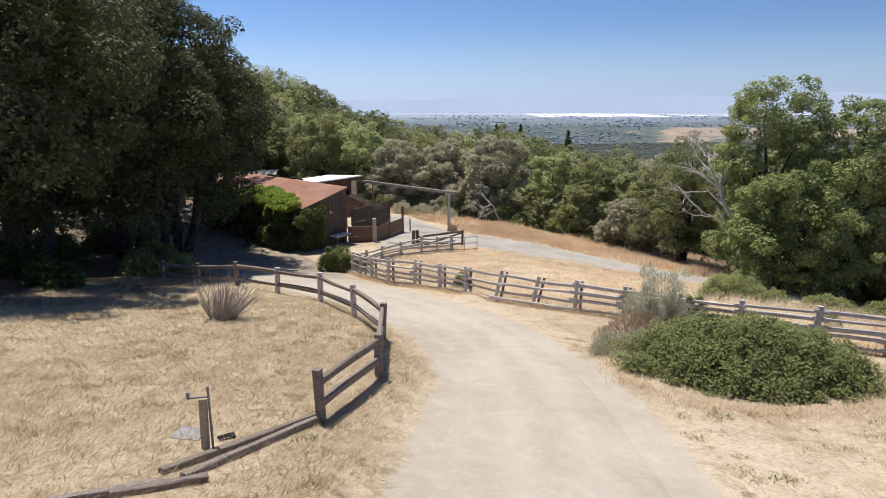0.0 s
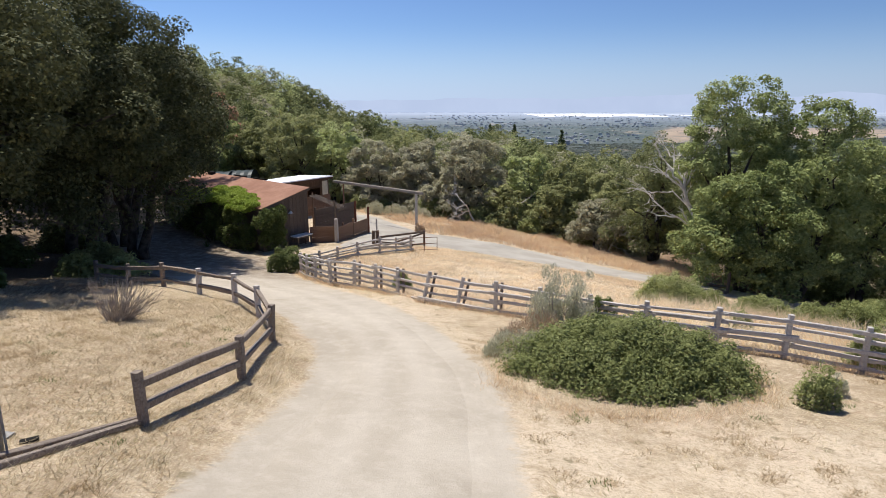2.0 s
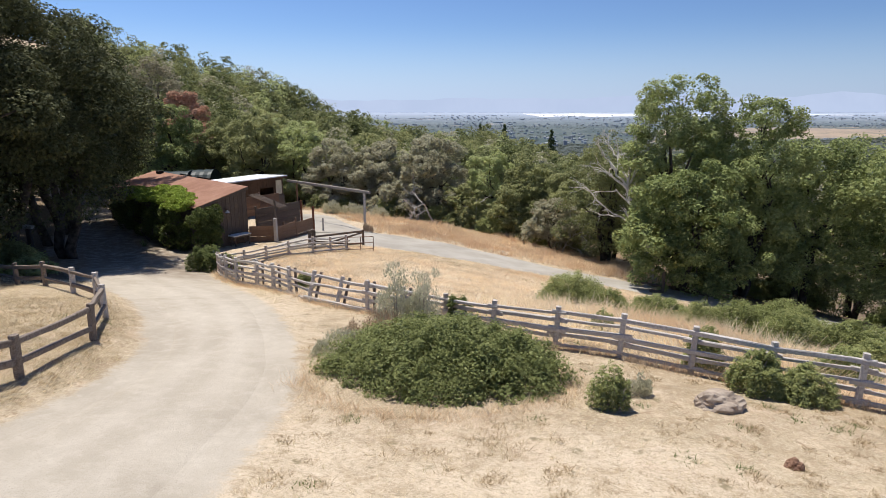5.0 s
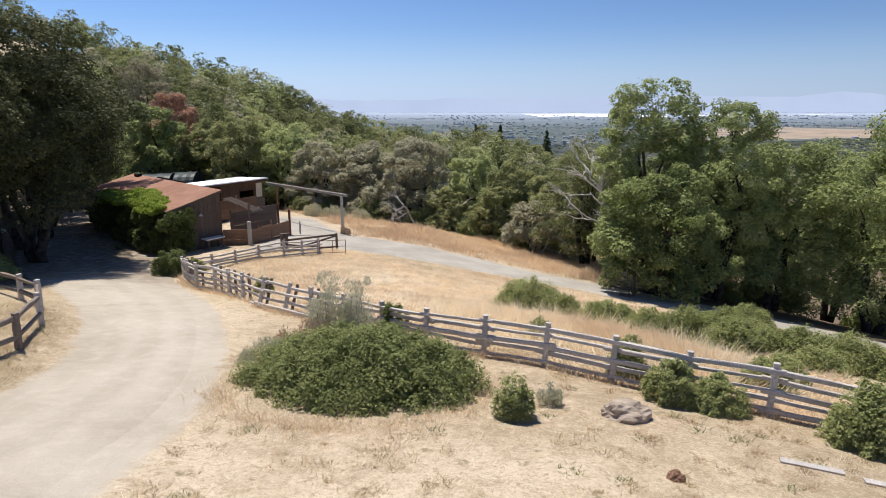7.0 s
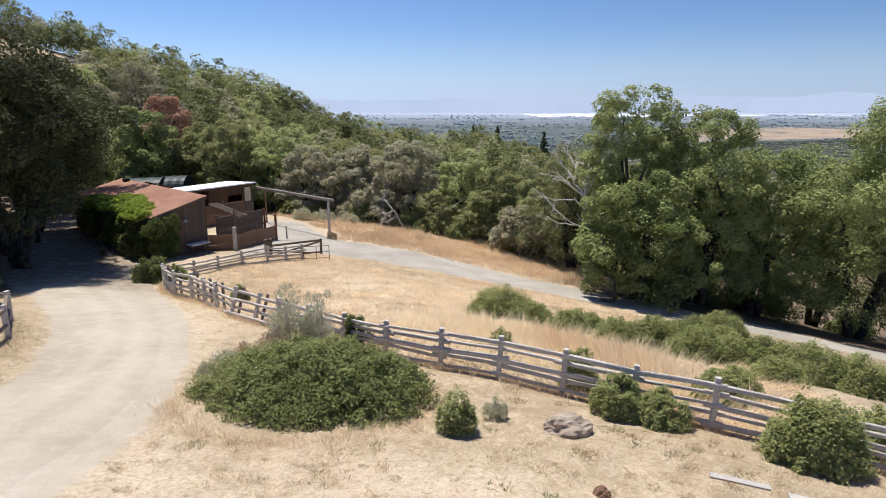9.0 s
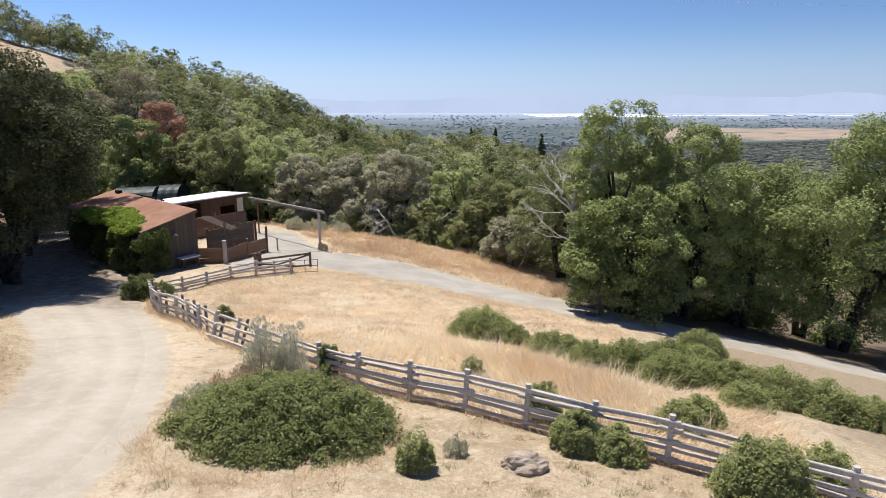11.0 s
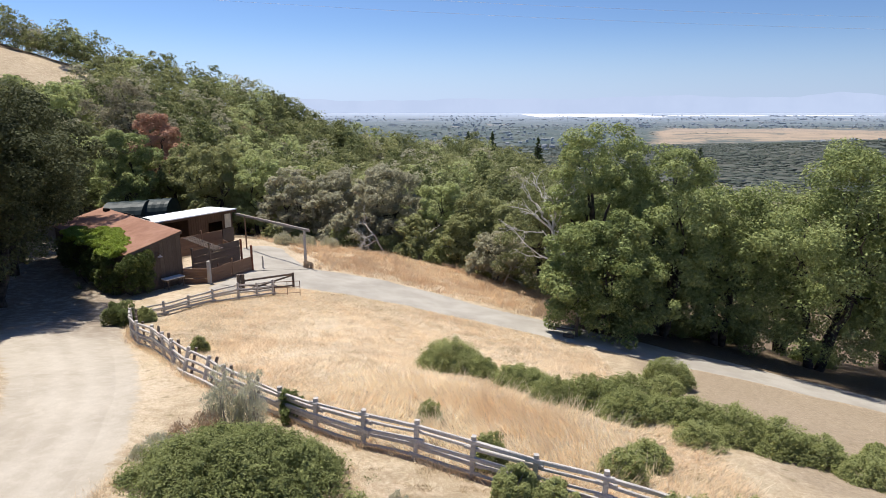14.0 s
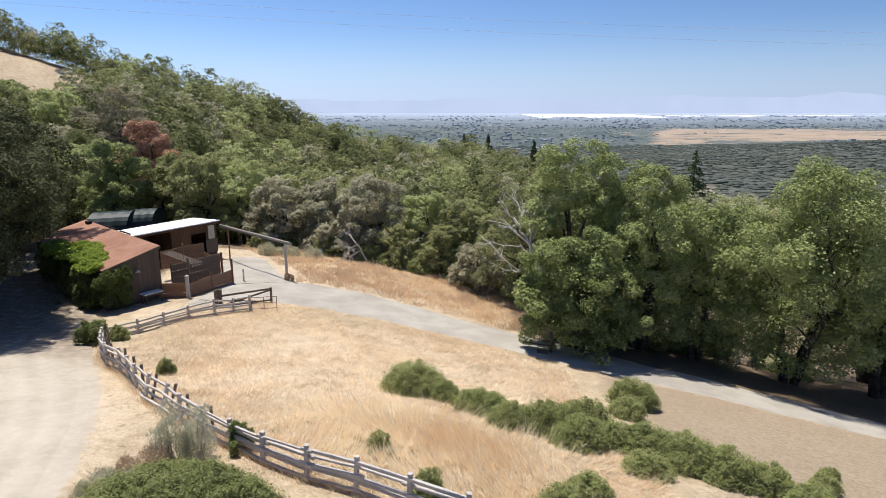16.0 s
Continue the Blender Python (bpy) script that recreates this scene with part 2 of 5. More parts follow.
M_LANE = w.color(c).bump(w.noise(40, 4), 0.3, 0.015).m

# dry ground: straw thatch, bare soil, drive dust and leaf litter where the attributes say so
w = Mat("dry_grassland", 0.95)
big = w.noise(0.16, 5, 0.6)
c = w.mix(w.ramp(big, 0.35, 0.65), (0.315, 0.24, 0.15), (0.45, 0.36, 0.24))
c = w.mix(w.math("MULTIPLY", w.ramp(w.noise(1.3, 6, 0.7), 0.42, 0.7), 0.75), c, (0.64, 0.51, 0.36))
c = w.mix(w.math("MULTIPLY", w.ramp(w.noise(2.6, 7, 0.8, None, 1.5), 0.5, 0.66), 0.75), c, (0.27, 0.165, 0.095))
c = w.mix(w.math("MULTIPLY", w.ramp(w.noise(11, 5, 0.85, w.pos((1, 0.6, 1)), 2.5), 0.5, 0.66), 0.7), c, (0.76, 0.63, 0.45))
c = w.mix(w.math("MULTIPLY", w.ramp(w.noise(19, 5, 0.85, w.pos((0.7, 1, 1)), 2.0), 0.53, 0.68), 0.6), c, (0.22, 0.14, 0.08))
for sc, th in (((46, 5, 1), 0.56), ((6, 52, 1), 0.57), ((30, 22, 1), 0.6)):
    mat_ = w.math("MULTIPLY", w.ramp(w.noise(1.0, 4, 0.7, w.pos(sc), 1.6), th, th + 0.08), w.ramp(w.noise(1.1, 4, 0.7), 0.36, 0.6))
    c = w.mix(w.math("MULTIPLY", mat_, 0.7), c, (0.80, 0.69, 0.50))
c = w.mix(w.math("MULTIPLY", w.ramp(w.noise(26, 5, 0.8), 0.54, 0.68), 0.55), c, (0.26, 0.19, 0.12))
pale = w.ramp(w.math("ADD", w.attr("pale"), w.math("MULTIPLY", w.math("SUBTRACT", w.noise(0.9, 6, 0.7), 0.5), 1.1)), 0.3, 0.8)
c = w.mix(w.math("MULTIPLY", pale, w.math("SUBTRACT", 0.95, w.math("MULTIPLY", w.ramp(w.noise(7, 6, 0.8, None, 1.5), 0.4, 0.7), 0.5))), c, (0.66, 0.545, 0.40))
c = w.mix(w.math("MULTIPLY", w.ramp(w.noise(0.42, 6, 0.7, None, 0.8), 0.5, 0.68), 0.5), c, (0.58, 0.445, 0.325))
c = w.mix(w.math("MULTIPLY", w.ramp(w.noise(1.5, 8, 0.75, None, 1.0), 0.48, 0.64), 0.6), c, (0.37, 0.275, 0.17))
c = w.mix(w.math("MULTIPLY", w.ramp(w.noise(4.5, 8, 0.8, None, 1.2), 0.52, 0.64), 0.55), c, (0.25, 0.19, 0.115))
c = w.mix(w.math("MULTIPLY", w.ramp(w.noise(3.2, 8, 0.85, None, 1.8), 0.54, 0.66), 0.5), c, (0.80, 0.70, 0.54))
c = w.mix(w.math("MULTIPLY", w.ramp(w.math("ADD", w.attr("bare"), w.math("MULTIPLY", w.math("SUBTRACT", w.noise(0.8, 6, 0.75), 0.5), 1.8)), 0.25, 0.95), 0.8), c, w.mix(w.ramp(w.noise(5, 7, 0.8), 0.35, 0.65), (0.215, 0.165, 0.115), (0.38, 0.30, 0.21)))
spots = w.math("MULTIPLY", w.ramp(w.noise(2.1, 3, 0.5), 0.64, 0.72), w.attr("tuft"))
c = w.mix(w.math("MULTIPLY", spots, 0.7), c, (0.20, 0.165, 0.085))
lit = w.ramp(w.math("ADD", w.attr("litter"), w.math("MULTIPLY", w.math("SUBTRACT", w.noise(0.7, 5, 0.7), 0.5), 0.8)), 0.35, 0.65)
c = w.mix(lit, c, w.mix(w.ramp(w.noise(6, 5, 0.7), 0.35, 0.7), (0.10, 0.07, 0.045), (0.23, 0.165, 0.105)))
rd = w.ramp(w.math("ADD", w.attr("dust"), w.math("MULTIPLY", w.math("SUBTRACT", w.noise(2.2, 8, 0.8), 0.5), 1.3)), 0.3, 0.7)
dust = dust_colour(w)
c = w.mix(rd, c, dust)
ln = w.ramp(w.math("ADD", w.attr("lane"), w.math("MULTIPLY", w.math("SUBTRACT", w.noise(1.6, 6, 0.75), 0.5), 0.9)), 0.38, 0.62)
c = w.mix(ln, c, w.mix(w.ramp(w.noise(0.4, 5), 0.3, 0.7), (0.33, 0.30, 0.255), (0.44, 0.405, 0.35)))
speck = w.ramp(w.noise(13, 6, 0.9, None, 0.8), 0.5, 0.62)
off_road = w.math("SUBTRACT", 1.0, w.math("MAXIMUM", rd, ln))
c = w.mix(w.math("MULTIPLY", w.math("MULTIPLY", speck, off_road), 0.6), c, (0.20, 0.14, 0.085))
c = w.mix(w.math("MULTIPLY", w.math("MULTIPLY", w.ramp(w.noise(17, 6, 0.9, w.pos((1, 1, 1)), 1.2), 0.55, 0.66), off_road), 0.6), c, (0.86, 0.77, 0.60))
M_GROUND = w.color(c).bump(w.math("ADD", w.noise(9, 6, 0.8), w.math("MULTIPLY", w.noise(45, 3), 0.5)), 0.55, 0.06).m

# far valley: treed suburbs, fields and the pale bay shore, distance haze mixed into the colour
w = Mat("haze_tinted_valley", 1.0)
sep = w.n("ShaderNodeSeparateXYZ")
w.l(w.pos(), sep.inputs[0])
X, Y = sep.outputs[0], sep.outputs[1]
ratio = w.math("DIVIDE", X, Y)
warp = w.math("MULTIPLY", w.math("SUBTRACT", w.noise(0.005, 6, 0.75), 0.5), 1500.0)
YW = w.math("ADD", Y, warp)
c = w.mix(w.ramp(w.noise(0.012, 6, 0.75, w.pos((1, 0.45, 1))), 0.35, 0.68), (0.060, 0.085, 0.085), (0.135, 0.155, 0.145))
c = w.mix(w.math("MULTIPLY", w.ramp(w.noise(0.05, 3, 0.8, w.pos((1, 0.3, 1))), 0.62, 0.72), 0.55), c, (0.36, 0.35, 0.34))
c = w.mix(w.math("MULTIPLY", w.ramp(w.noise(0.009, 4, 0.7, w.pos((0.8, 0.5, 1))), 0.62, 0.68), 0.7), c, (0.36, 0.29, 0.22))
gold = w.math("MULTIPLY", w.math("MULTIPLY", w.ramp(YW, 1300, 1380), w.math("SUBTRACT", 1.0, w.ramp(YW, 1950, 2050))), w.ramp(w.math("ADD", ratio, w.math("MULTIPLY", warp, 0.0001)), 0.33, 0.36))
c = w.mix(w.math("MULTIPLY", gold, 0.95), c, w.mix(w.ramp(w.noise(0.012, 5, 0.7), 0.4, 0.62), (0.40, 0.305, 0.22), (0.31, 0.245, 0.185)))
c = w.mix(w.math("MULTIPLY", gold, w.ramp(w.noise(0.011, 6, 0.8, w.pos((0.5, 1.6, 1)), 1.0), 0.54, 0.58)), c, (0.11, 0.125, 0.115))
woody = w.mix(w.ramp(w.noise(0.045, 6, 0.8), 0.38, 0.62), (0.062, 0.066, 0.052), (0.128, 0.13, 0.108))
woody = w.mix(w.math("MULTIPLY", w.ramp(w.noise(0.16, 4, 0.8), 0.5, 0.62), 0.6), woody, (0.04, 0.05, 0.035))
woody = w.mix(w.math("MULTIPLY", w.ramp(w.noise(0.008, 4, 0.7, w.pos((0.7, 1.3, 1))), 0.56, 0.64), 0.65), woody, (0.27, 0.215, 0.15))
c = w.mix(w.math("SUBTRACT", 1.0, w.ramp(YW, 950, 1350)), c, woody)
# painted haze: the ground colour fades to pale blue with distance
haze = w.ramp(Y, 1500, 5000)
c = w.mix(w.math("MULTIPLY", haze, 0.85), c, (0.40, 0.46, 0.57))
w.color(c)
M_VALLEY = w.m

# backdrop ridge: haze painted as an even blue glow, takes no sunlight
w = Mat("haze_glow_ridge", 1.0)
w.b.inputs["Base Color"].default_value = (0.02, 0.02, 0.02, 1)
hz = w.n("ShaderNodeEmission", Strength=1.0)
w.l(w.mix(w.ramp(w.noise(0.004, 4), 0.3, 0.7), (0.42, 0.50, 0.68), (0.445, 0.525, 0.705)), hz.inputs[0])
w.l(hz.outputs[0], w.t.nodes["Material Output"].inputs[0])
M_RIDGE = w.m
M_SALT = plain("salt_flat", (0.80, 0.82, 0.86), (0.86, 0.87, 0.90), 0.01, 0.9)
M_TOWN = plain("pale_town_walls", (0.34, 0.345, 0.36), (0.60, 0.60, 0.60), 0.03, 0.9)
# far crowns: distance haze put into these leaf colours, bluest for the town
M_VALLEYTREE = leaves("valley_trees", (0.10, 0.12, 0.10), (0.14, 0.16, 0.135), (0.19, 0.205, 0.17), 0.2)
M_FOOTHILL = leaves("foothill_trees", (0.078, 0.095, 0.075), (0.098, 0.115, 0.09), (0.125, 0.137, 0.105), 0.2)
M_HAZETOWNTREE = leaves("haze_tinted_town_trees", (0.18, 0.215, 0.25), (0.205, 0.24, 0.275), (0.235, 0.265, 0.30), 0.2)


# ---- shapes ----
def mk(name, verts, faces, mat, parent=None, label="", smooth=False):
    """One mesh object from arrays in world metres, under a thing if one is given."""
    me = bpy.data.meshes.new(name)
    verts = np.asarray(verts, dtype=np.float64)
    if parent is not None:
        root = parent
        while root.parent is not None:
            root = root.parent
        verts = verts - np.array(root.location)
    faces = np.asarray(faces, dtype=np.int32) if not isinstance(faces, list) else faces
    if isinstance(faces, np.ndarray):
        k = faces.shape[1]
        me.vertices.add(len(verts))
        me.vertices.foreach_set("co", verts.astype(np.float32).ravel())
        me.loops.add(faces.size)
        me.loops.foreach_set("vertex_index", faces.ravel())
        me.polygons.add(len(faces))
        me.polygons.foreach_set("loop_start", np.arange(0, faces.size, k, dtype=np.int32))
        me.update(calc_edges=True)
        me.validate()
    else:
        me.from_pydata(verts.tolist(), [], faces)
    me.materials.append(mat)
    if smooth:
        me.polygons.foreach_set("use_smooth", np.ones(len(me.polygons), dtype=bool))
    ob = new(name, me)
    if parent is not None:
        ob.parent = parent
    if label:
        ob["label"] = label
    return ob


def thing(name, base, label, category, group="", kind=""):
    """An Empty at a thing's base, which carries its tags and parts."""
    e = new(name)
    e.empty_display_size = 0.3
    e.location = base
    e.matrix_world = Matrix.Translation(base)
    return tagged(e, label, category, group, kind)


def ring_tube(path, radii, sides=7, jitter=0.0, square=False, caps=True):
    """Verts and faces of a tapered tube along a path."""
    path = np.asarray(path, float)
    V, F = [], []
    ref = np.array([0.13, 0.31, 0.94])
    for i, p in enumerate(path):
        d = path[min(i + 1, len(path) - 1)] - path[max(i - 1, 0)]
        d = d / (np.linalg.norm(d) + 1e-9)
        r0 = ref if abs(d @ ref) < 0.9 else np.array([1.0, 0.2, 0.1])
        a = np.cross(d, r0)
        a /= np.linalg.norm(a)
        b = np.cross(d, a)
        for s in range(sides):
            an = 2 * math.pi * (s + 0.5) / sides
            rr = radii[i] * (1 + jitter * rng.uniform(-1, 1))
            V.append(p + rr * (math.cos(an) * a + math.sin(an) * b))
    for i in range(len(path) - 1):
        for s in range(sides):
            t = (s + 1) % sides
            F.append([i * sides + s, i * sides + t, (i + 1) * sides + t, (i + 1) * sides + s])
    if caps:
        F.append(list(range(sides))[::-1])
        F.append([(len(path) - 1) * sides + s for s in range(sides)])
    return V, F


def merged(pieces):
    V, F = [], []
    for v, f in pieces:
        k = len(V)
        V += list(v)
        F += [[i + k for i in q] for q in f]
    return V, F


def timber(p0, p1, w, h, up=(0, 0, 1), bow=0.0, rough=0.0, n=2):
    """A sawn or split length of wood with chamfered edges, from p0 to p1, w wide and h deep."""
    p0, p1, up = (np.asarray(q, float) for q in (p0, p1, up))
    d = (p1 - p0) / np.linalg.norm(p1 - p0)
    a = np.cross(up, d)
    a /= np.linalg.norm(a)
    b = np.cross(d, a)
    ch = 0.18 * min(w, h)
    prof = [(-w / 2 + ch, -h / 2), (w / 2 - ch, -h / 2), (w / 2, -h / 2 + ch), (w / 2, h / 2 - ch),
            (w / 2 - ch, h / 2), (-w / 2 + ch, h / 2), (-w / 2, h / 2 - ch), (-w / 2, -h / 2 + ch)]
    V, F = [], []
    for i in range(n + 1):
        t = i / n
        c = p0 + (p1 - p0) * t + b * bow * math.sin(math.pi * t)
        for x, y in prof:
            k = 1 + rough * rng.uniform(-1, 1)
            V.append(c + a * x * k + b * y * k)
    for i in range(n):
        for s in range(8):
            t = (s + 1) % 8
            F.append([i * 8 + s, i * 8 + t, (i + 1) * 8 + t, (i + 1) * 8 + s])
    F.append(list(range(8))[::-1])
    F.append([n * 8 + s for s in range(8)])
    return V, F


def wood_part(name, parent, mat, *args, label="", **kw):
    v, f = timber(*args, **kw)
    return mk(name, v, f, mat, parent, label)


# ---- ground ----
SWELLS = [(-14, 40, -0.964), (-6, 30, -0.287), (-8, 14, 0.393), (2, 44, 0.229), (4, 10, -0.503), (4, 32, -0.298), (12, 12, 0.409),
          (10, 22, 0.591), (14, 29, -0.173), (18, 20, 0.204), (12, 46, -0.359), (20, 36, -0.182), (27, 24, 0.003), (30, 36, -0.073),
          (36, 30, -0.245), (8, 54, 0.171), (26, 46, 0.029)]


def sstep(a, b, x):
    t = np.clip((np.asarray(x, float) - a) / (b - a), 0, 1)
    return t * t * (3 - 2 * t)


def slope(x, y):
    """The knoll round the drive: a gently curved slope with broad swells."""
    x, y = np.clip(x, -24, 44), np.clip(y, 2, 60)
    u, v = (x - 8) / 20, (y - 28) / 25
    z = -3.095 - 1.825 * u - 3.624 * v - 0.556 * u * u - 0.419 * u * v + 0.514 * v * v - 0.213 * u * u * v - 0.419 * u * v * v
    for cx, cy, a in SWELLS:
        z = z + a * np.exp(-((x - cx) ** 2 + (y - cy) ** 2) / 98.0)
    return z


def lumps(x, y):
    return 0.05 * np.sin(x * 0.9 + 1.3 * np.sin(y * 0.53)) * np.sin(y * 0.77 + 0.8 * np.sin(x * 0.41))


# edges of the drive and the lane, as centre lines with widths
DRIVE = [(2.0, -30, 4.6), (1.3, -6, 4.7), (1.4, 4, 4.8), (1.75, 9, 4.9), (2.0, 12.5, 4.4), (1.3, 15.8, 4.1), (-0.2, 19.3, 4.3), (-2.6, 23.4, 4.9),
         (-5.6, 27.6, 5.6), (-8.6, 31.5, 6.6), (-11.5, 36.0, 8.0), (-15.5, 42.0, 8.4), (-19.5, 48.0, 6.5), (-25, 56, 4)]
LANE = [(-3.6, 43.6, 2.0), (-2.6, 45.5, 3.4), (-0.6, 48.5, 6.5), (2.6, 48.2, 7.4), (6.5, 47.6, 7.0), (11.3, 46.0, 6.2), (16.0, 43.8, 5.4), (20.6, 41.2, 4.9),
        (26.5, 38.4, 5.2), (30.5, 36.9, 5.2), (34.4, 35.5, 5.0), (40, 33.0, 4.8), (46, 29, 5.0), (60, 18, 5)]
YARD = [(-1.2, 50.0, 6.0), (-3.4, 54.5, 5.0), (-5.2, 59.5, 4.0)]


def band(line, x, y):
    """How far (x, y) lies inside a band of changing width: above 0 inside, in metres."""
    best = np.full(np.shape(x), -1e9)
    for (ax, ay, aw), (bx, by, bw) in zip(line, line[1:]):
        dx, dy = bx - ax, by - ay
        t = np.clip(((x - ax) * dx + (y - ay) * dy) / (dx * dx + dy * dy), 0, 1)
        d = np.hypot(x - ax - t * dx, y - ay - t * dy)
        best = np.maximum(best, (aw + (bw - aw) * t) / 2 - d)
    return best


def height(x, y):
    x, y = np.asarray(x, float), np.asarray(y, float)
    z = slope(x, y) + lumps(x, y) * (1 - sstep(60, 90, y))
    near = (x < 1.5) & (x > -9) & (y < 24) & (y > 4)
    if np.any(near):
        d = band(DRIVE, x, y)
        z = z + np.where(near, 0.16 * sstep(0.0, 0.9, -d) * sstep(-6, -1.5, d), 0.0)
    z = z + 0.10 * np.clip(-24 - x, 0, 60) - 0.13 * np.clip(x - 44, 0, 60) + 0.05 * np.clip(2 - y, 0, 60)
    hill = 0.33 * np.clip(-x - 8, 0, 62) + 0.29 * np.clip(-x - 70, 0, 400) + 4.0 * sstep(-36, -56, x)
    woods = -15.0 - 0.03 * np.clip(x, 0, 150) + hill * sstep(45, 135, y) * (1 - 0.45 * sstep(252, 330, y)) * (1 - 0.6 * sstep(300, 700, y)) + 1.2 * np.sin(x * 0.06) * np.sin(y * 0.05) - 0.12 * np.clip(y - 95, 0, 250) * sstep(25, 95, x)
    woods = woods - 4.6 * sstep(130, 215, y) - 9.0 * sstep(-58, -84, x) * sstep(100, 132, y) * (1 - sstep(203, 240, y))
    z = z + (woods - z) * sstep(58, 112, y)
    plain_z = -80 + 30 * np.exp(-((x - 900) / 420) ** 2 - ((y - 1000) / 230) ** 2) + 16 * np.exp(-((x - 330) / 260) ** 2 - ((y - 760) / 190) ** 2) + 22 * np.exp(-((x - 180) / 200) ** 2 - ((y - 470) / 150) ** 2) + 8 * np.exp(-((x - 1000) / 500) ** 2 - ((y - 1650) / 300) ** 2)
    z = z + (plain_z - z) * sstep(270, 800, y)
    return z


def gz(x, y):
    return float(height(x, y))


def spread(a, b, step, grow, far):
    out = list(np.arange(a, b + step / 2, step))
    s, p = step, b
    while p < far:
        s *= grow
        p += s
        out.append(min(p, far))
    return out


XS = [-v for v in spread(0, 30, 0.45, 1.13, 4900)][::-1][:-1] + spread(0, 48, 0.45, 1.13, 4900)
YS = [-v for v in spread(0, 4, 0.45, 1.5, 900)][::-1][:-1] + spread(0, 64, 0.45, 1.045, 4950)
gx, gy = np.meshgrid(np.array(XS), np.array(YS))
gzv = height(gx, gy)
on_drive, on_lane = band(DRIVE, gx, gy), np.maximum(band(LANE, gx, gy), band(YARD, gx, gy))
nx, ny = len(XS), len(YS)
idx = np.arange(nx * ny).reshape(ny, nx)
quads = np.stack([idx[:-1, :-1], idx[:-1, 1:], idx[1:, 1:], idx[1:, :-1]], -1).reshape(-1, 4)
ground = mk("ground", np.stack([gx, gy, gzv], -1).reshape(-1, 3), quads, M_GROUND, smooth=True)
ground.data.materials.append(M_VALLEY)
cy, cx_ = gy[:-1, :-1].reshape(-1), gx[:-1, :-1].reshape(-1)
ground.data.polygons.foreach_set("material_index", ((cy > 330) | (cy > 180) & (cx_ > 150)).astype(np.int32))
tagged(ground, "dry golden hillside falling to a hazy valley", "ground", kind="structure")


def lay(name, values):
    a = ground.data.attributes.new(name, "FLOAT", "POINT")
    a.data.foreach_set("value", np.clip(values, 0, 1).astype(np.float32).ravel())


lay("dust", 0.36 + on_drive / 0.9)
def rut_at(d, wide):
    """Two wheel tracks, by the distance from the middle of the drive."""
    return np.exp(-((np.abs(d) - 0.85 - 0.05 * wide) / 0.5) ** 2)


lay("rut", rut_at(2.3 - on_drive, 0) * (on_drive > 0))
lay("lane", 0.5 + on_lane / 0.9)
# ground in tree shade, coloured as dark leaf litter
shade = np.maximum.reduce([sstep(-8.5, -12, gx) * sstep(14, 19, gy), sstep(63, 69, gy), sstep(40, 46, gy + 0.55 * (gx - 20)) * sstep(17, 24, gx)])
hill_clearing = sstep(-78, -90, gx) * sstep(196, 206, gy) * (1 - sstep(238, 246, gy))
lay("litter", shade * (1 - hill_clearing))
lay("pale", np.where(gx < 0.5, 0.34, 0.42) * sstep(-2.4, -0.1, on_drive) * (gy < 34) + 0.75 * np.exp(-((gx - 9) / 6) ** 2 - ((gy - 8.5) / 3.5) ** 2) + 0.75 * np.exp(-((gx - 9) / 11) ** 4 - ((gy - 31) / 11) ** 4) + 0.55 * sstep(45, 48, gy) * (gy < 75) + 0.6 * np.exp(-((gx + 6) / 3) ** 2 - ((gy - 41) / 3) ** 2))
lay("bare", sstep(22, 26, gx) * sstep(14, 18, gy) * (1 - sstep(33, 36, gy + 0.35 * (gx - 30))))
lay("tuft", 1.0 - 0.6 * sstep(20, 26, gy))


def ribbon(name, line, mat, label, lift, step=0.35, inset=0.12):
    """A roadway draped on the ground, with a ragged edge."""
    pts = np.array(line, float)
    seg = np.hypot(np.diff(pts[:, 0]), np.diff(pts[:, 1]))
    s = np.r_[0, np.cumsum(seg)]
    q = np.arange(0, s[-1], step)
    cx, cyy, wd = (np.interp(q, s, pts[:, i]) for i in range(3))
    k = np.ones(9) / 9
    pad = lambda a: np.convolve(np.pad(a, 4, mode="edge"), k, mode="valid")
    cx, cyy, wd = pad(cx), pad(cyy), pad(wd)
    tx, ty = np.gradient(cx), np.gradient(cyy)
    ln = np.hypot(tx, ty)
    tx, ty = tx / ln, ty / ln
    across = np.linspace(-0.5, 0.5, 25)
    edge = 1 + 0.02 * np.sin(q * 0.9) + 0.012 * np.sin(q * 2.3 + 1)
    px = cx[:, None] + ty[:, None] * across * ((wd - inset) * edge)[:, None]
    py = cyy[:, None] - tx[:, None] * across * ((wd - inset) * edge)[:, None]
    pz = height(px, py) - 0.015 + (lift + 0.03) * (1 - (2 * across[None, :]) ** 6)
    n, m = px.shape
    ii = np.arange(n * m).reshape(n, m)
    qd = np.stack([ii[:-1, :-1], ii[:-1, 1:], ii[1:, 1:], ii[1:, :-1]], -1).reshape(-1, 4)
    ob = mk(name, np.stack([px, py, pz], -1).reshape(-1, 3), qd, mat, smooth=True)
    tracks = ob.data.attributes.new("rut", "FLOAT", "POINT")
    tracks.data.foreach_set("value", rut_at(across[None, :] * wd[:, None], 0).astype(np.float32).ravel())
    return tagged(ob, label, "road", kind="structure")


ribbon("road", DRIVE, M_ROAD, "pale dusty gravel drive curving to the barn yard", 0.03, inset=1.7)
ribbon("lane", LANE, M_LANE, "worn grey lane along the foot of the meadow", 0.03, inset=0.7)
ribbon("yard", YARD, M_LANE, "bare grey yard beside the shed", 0.022)

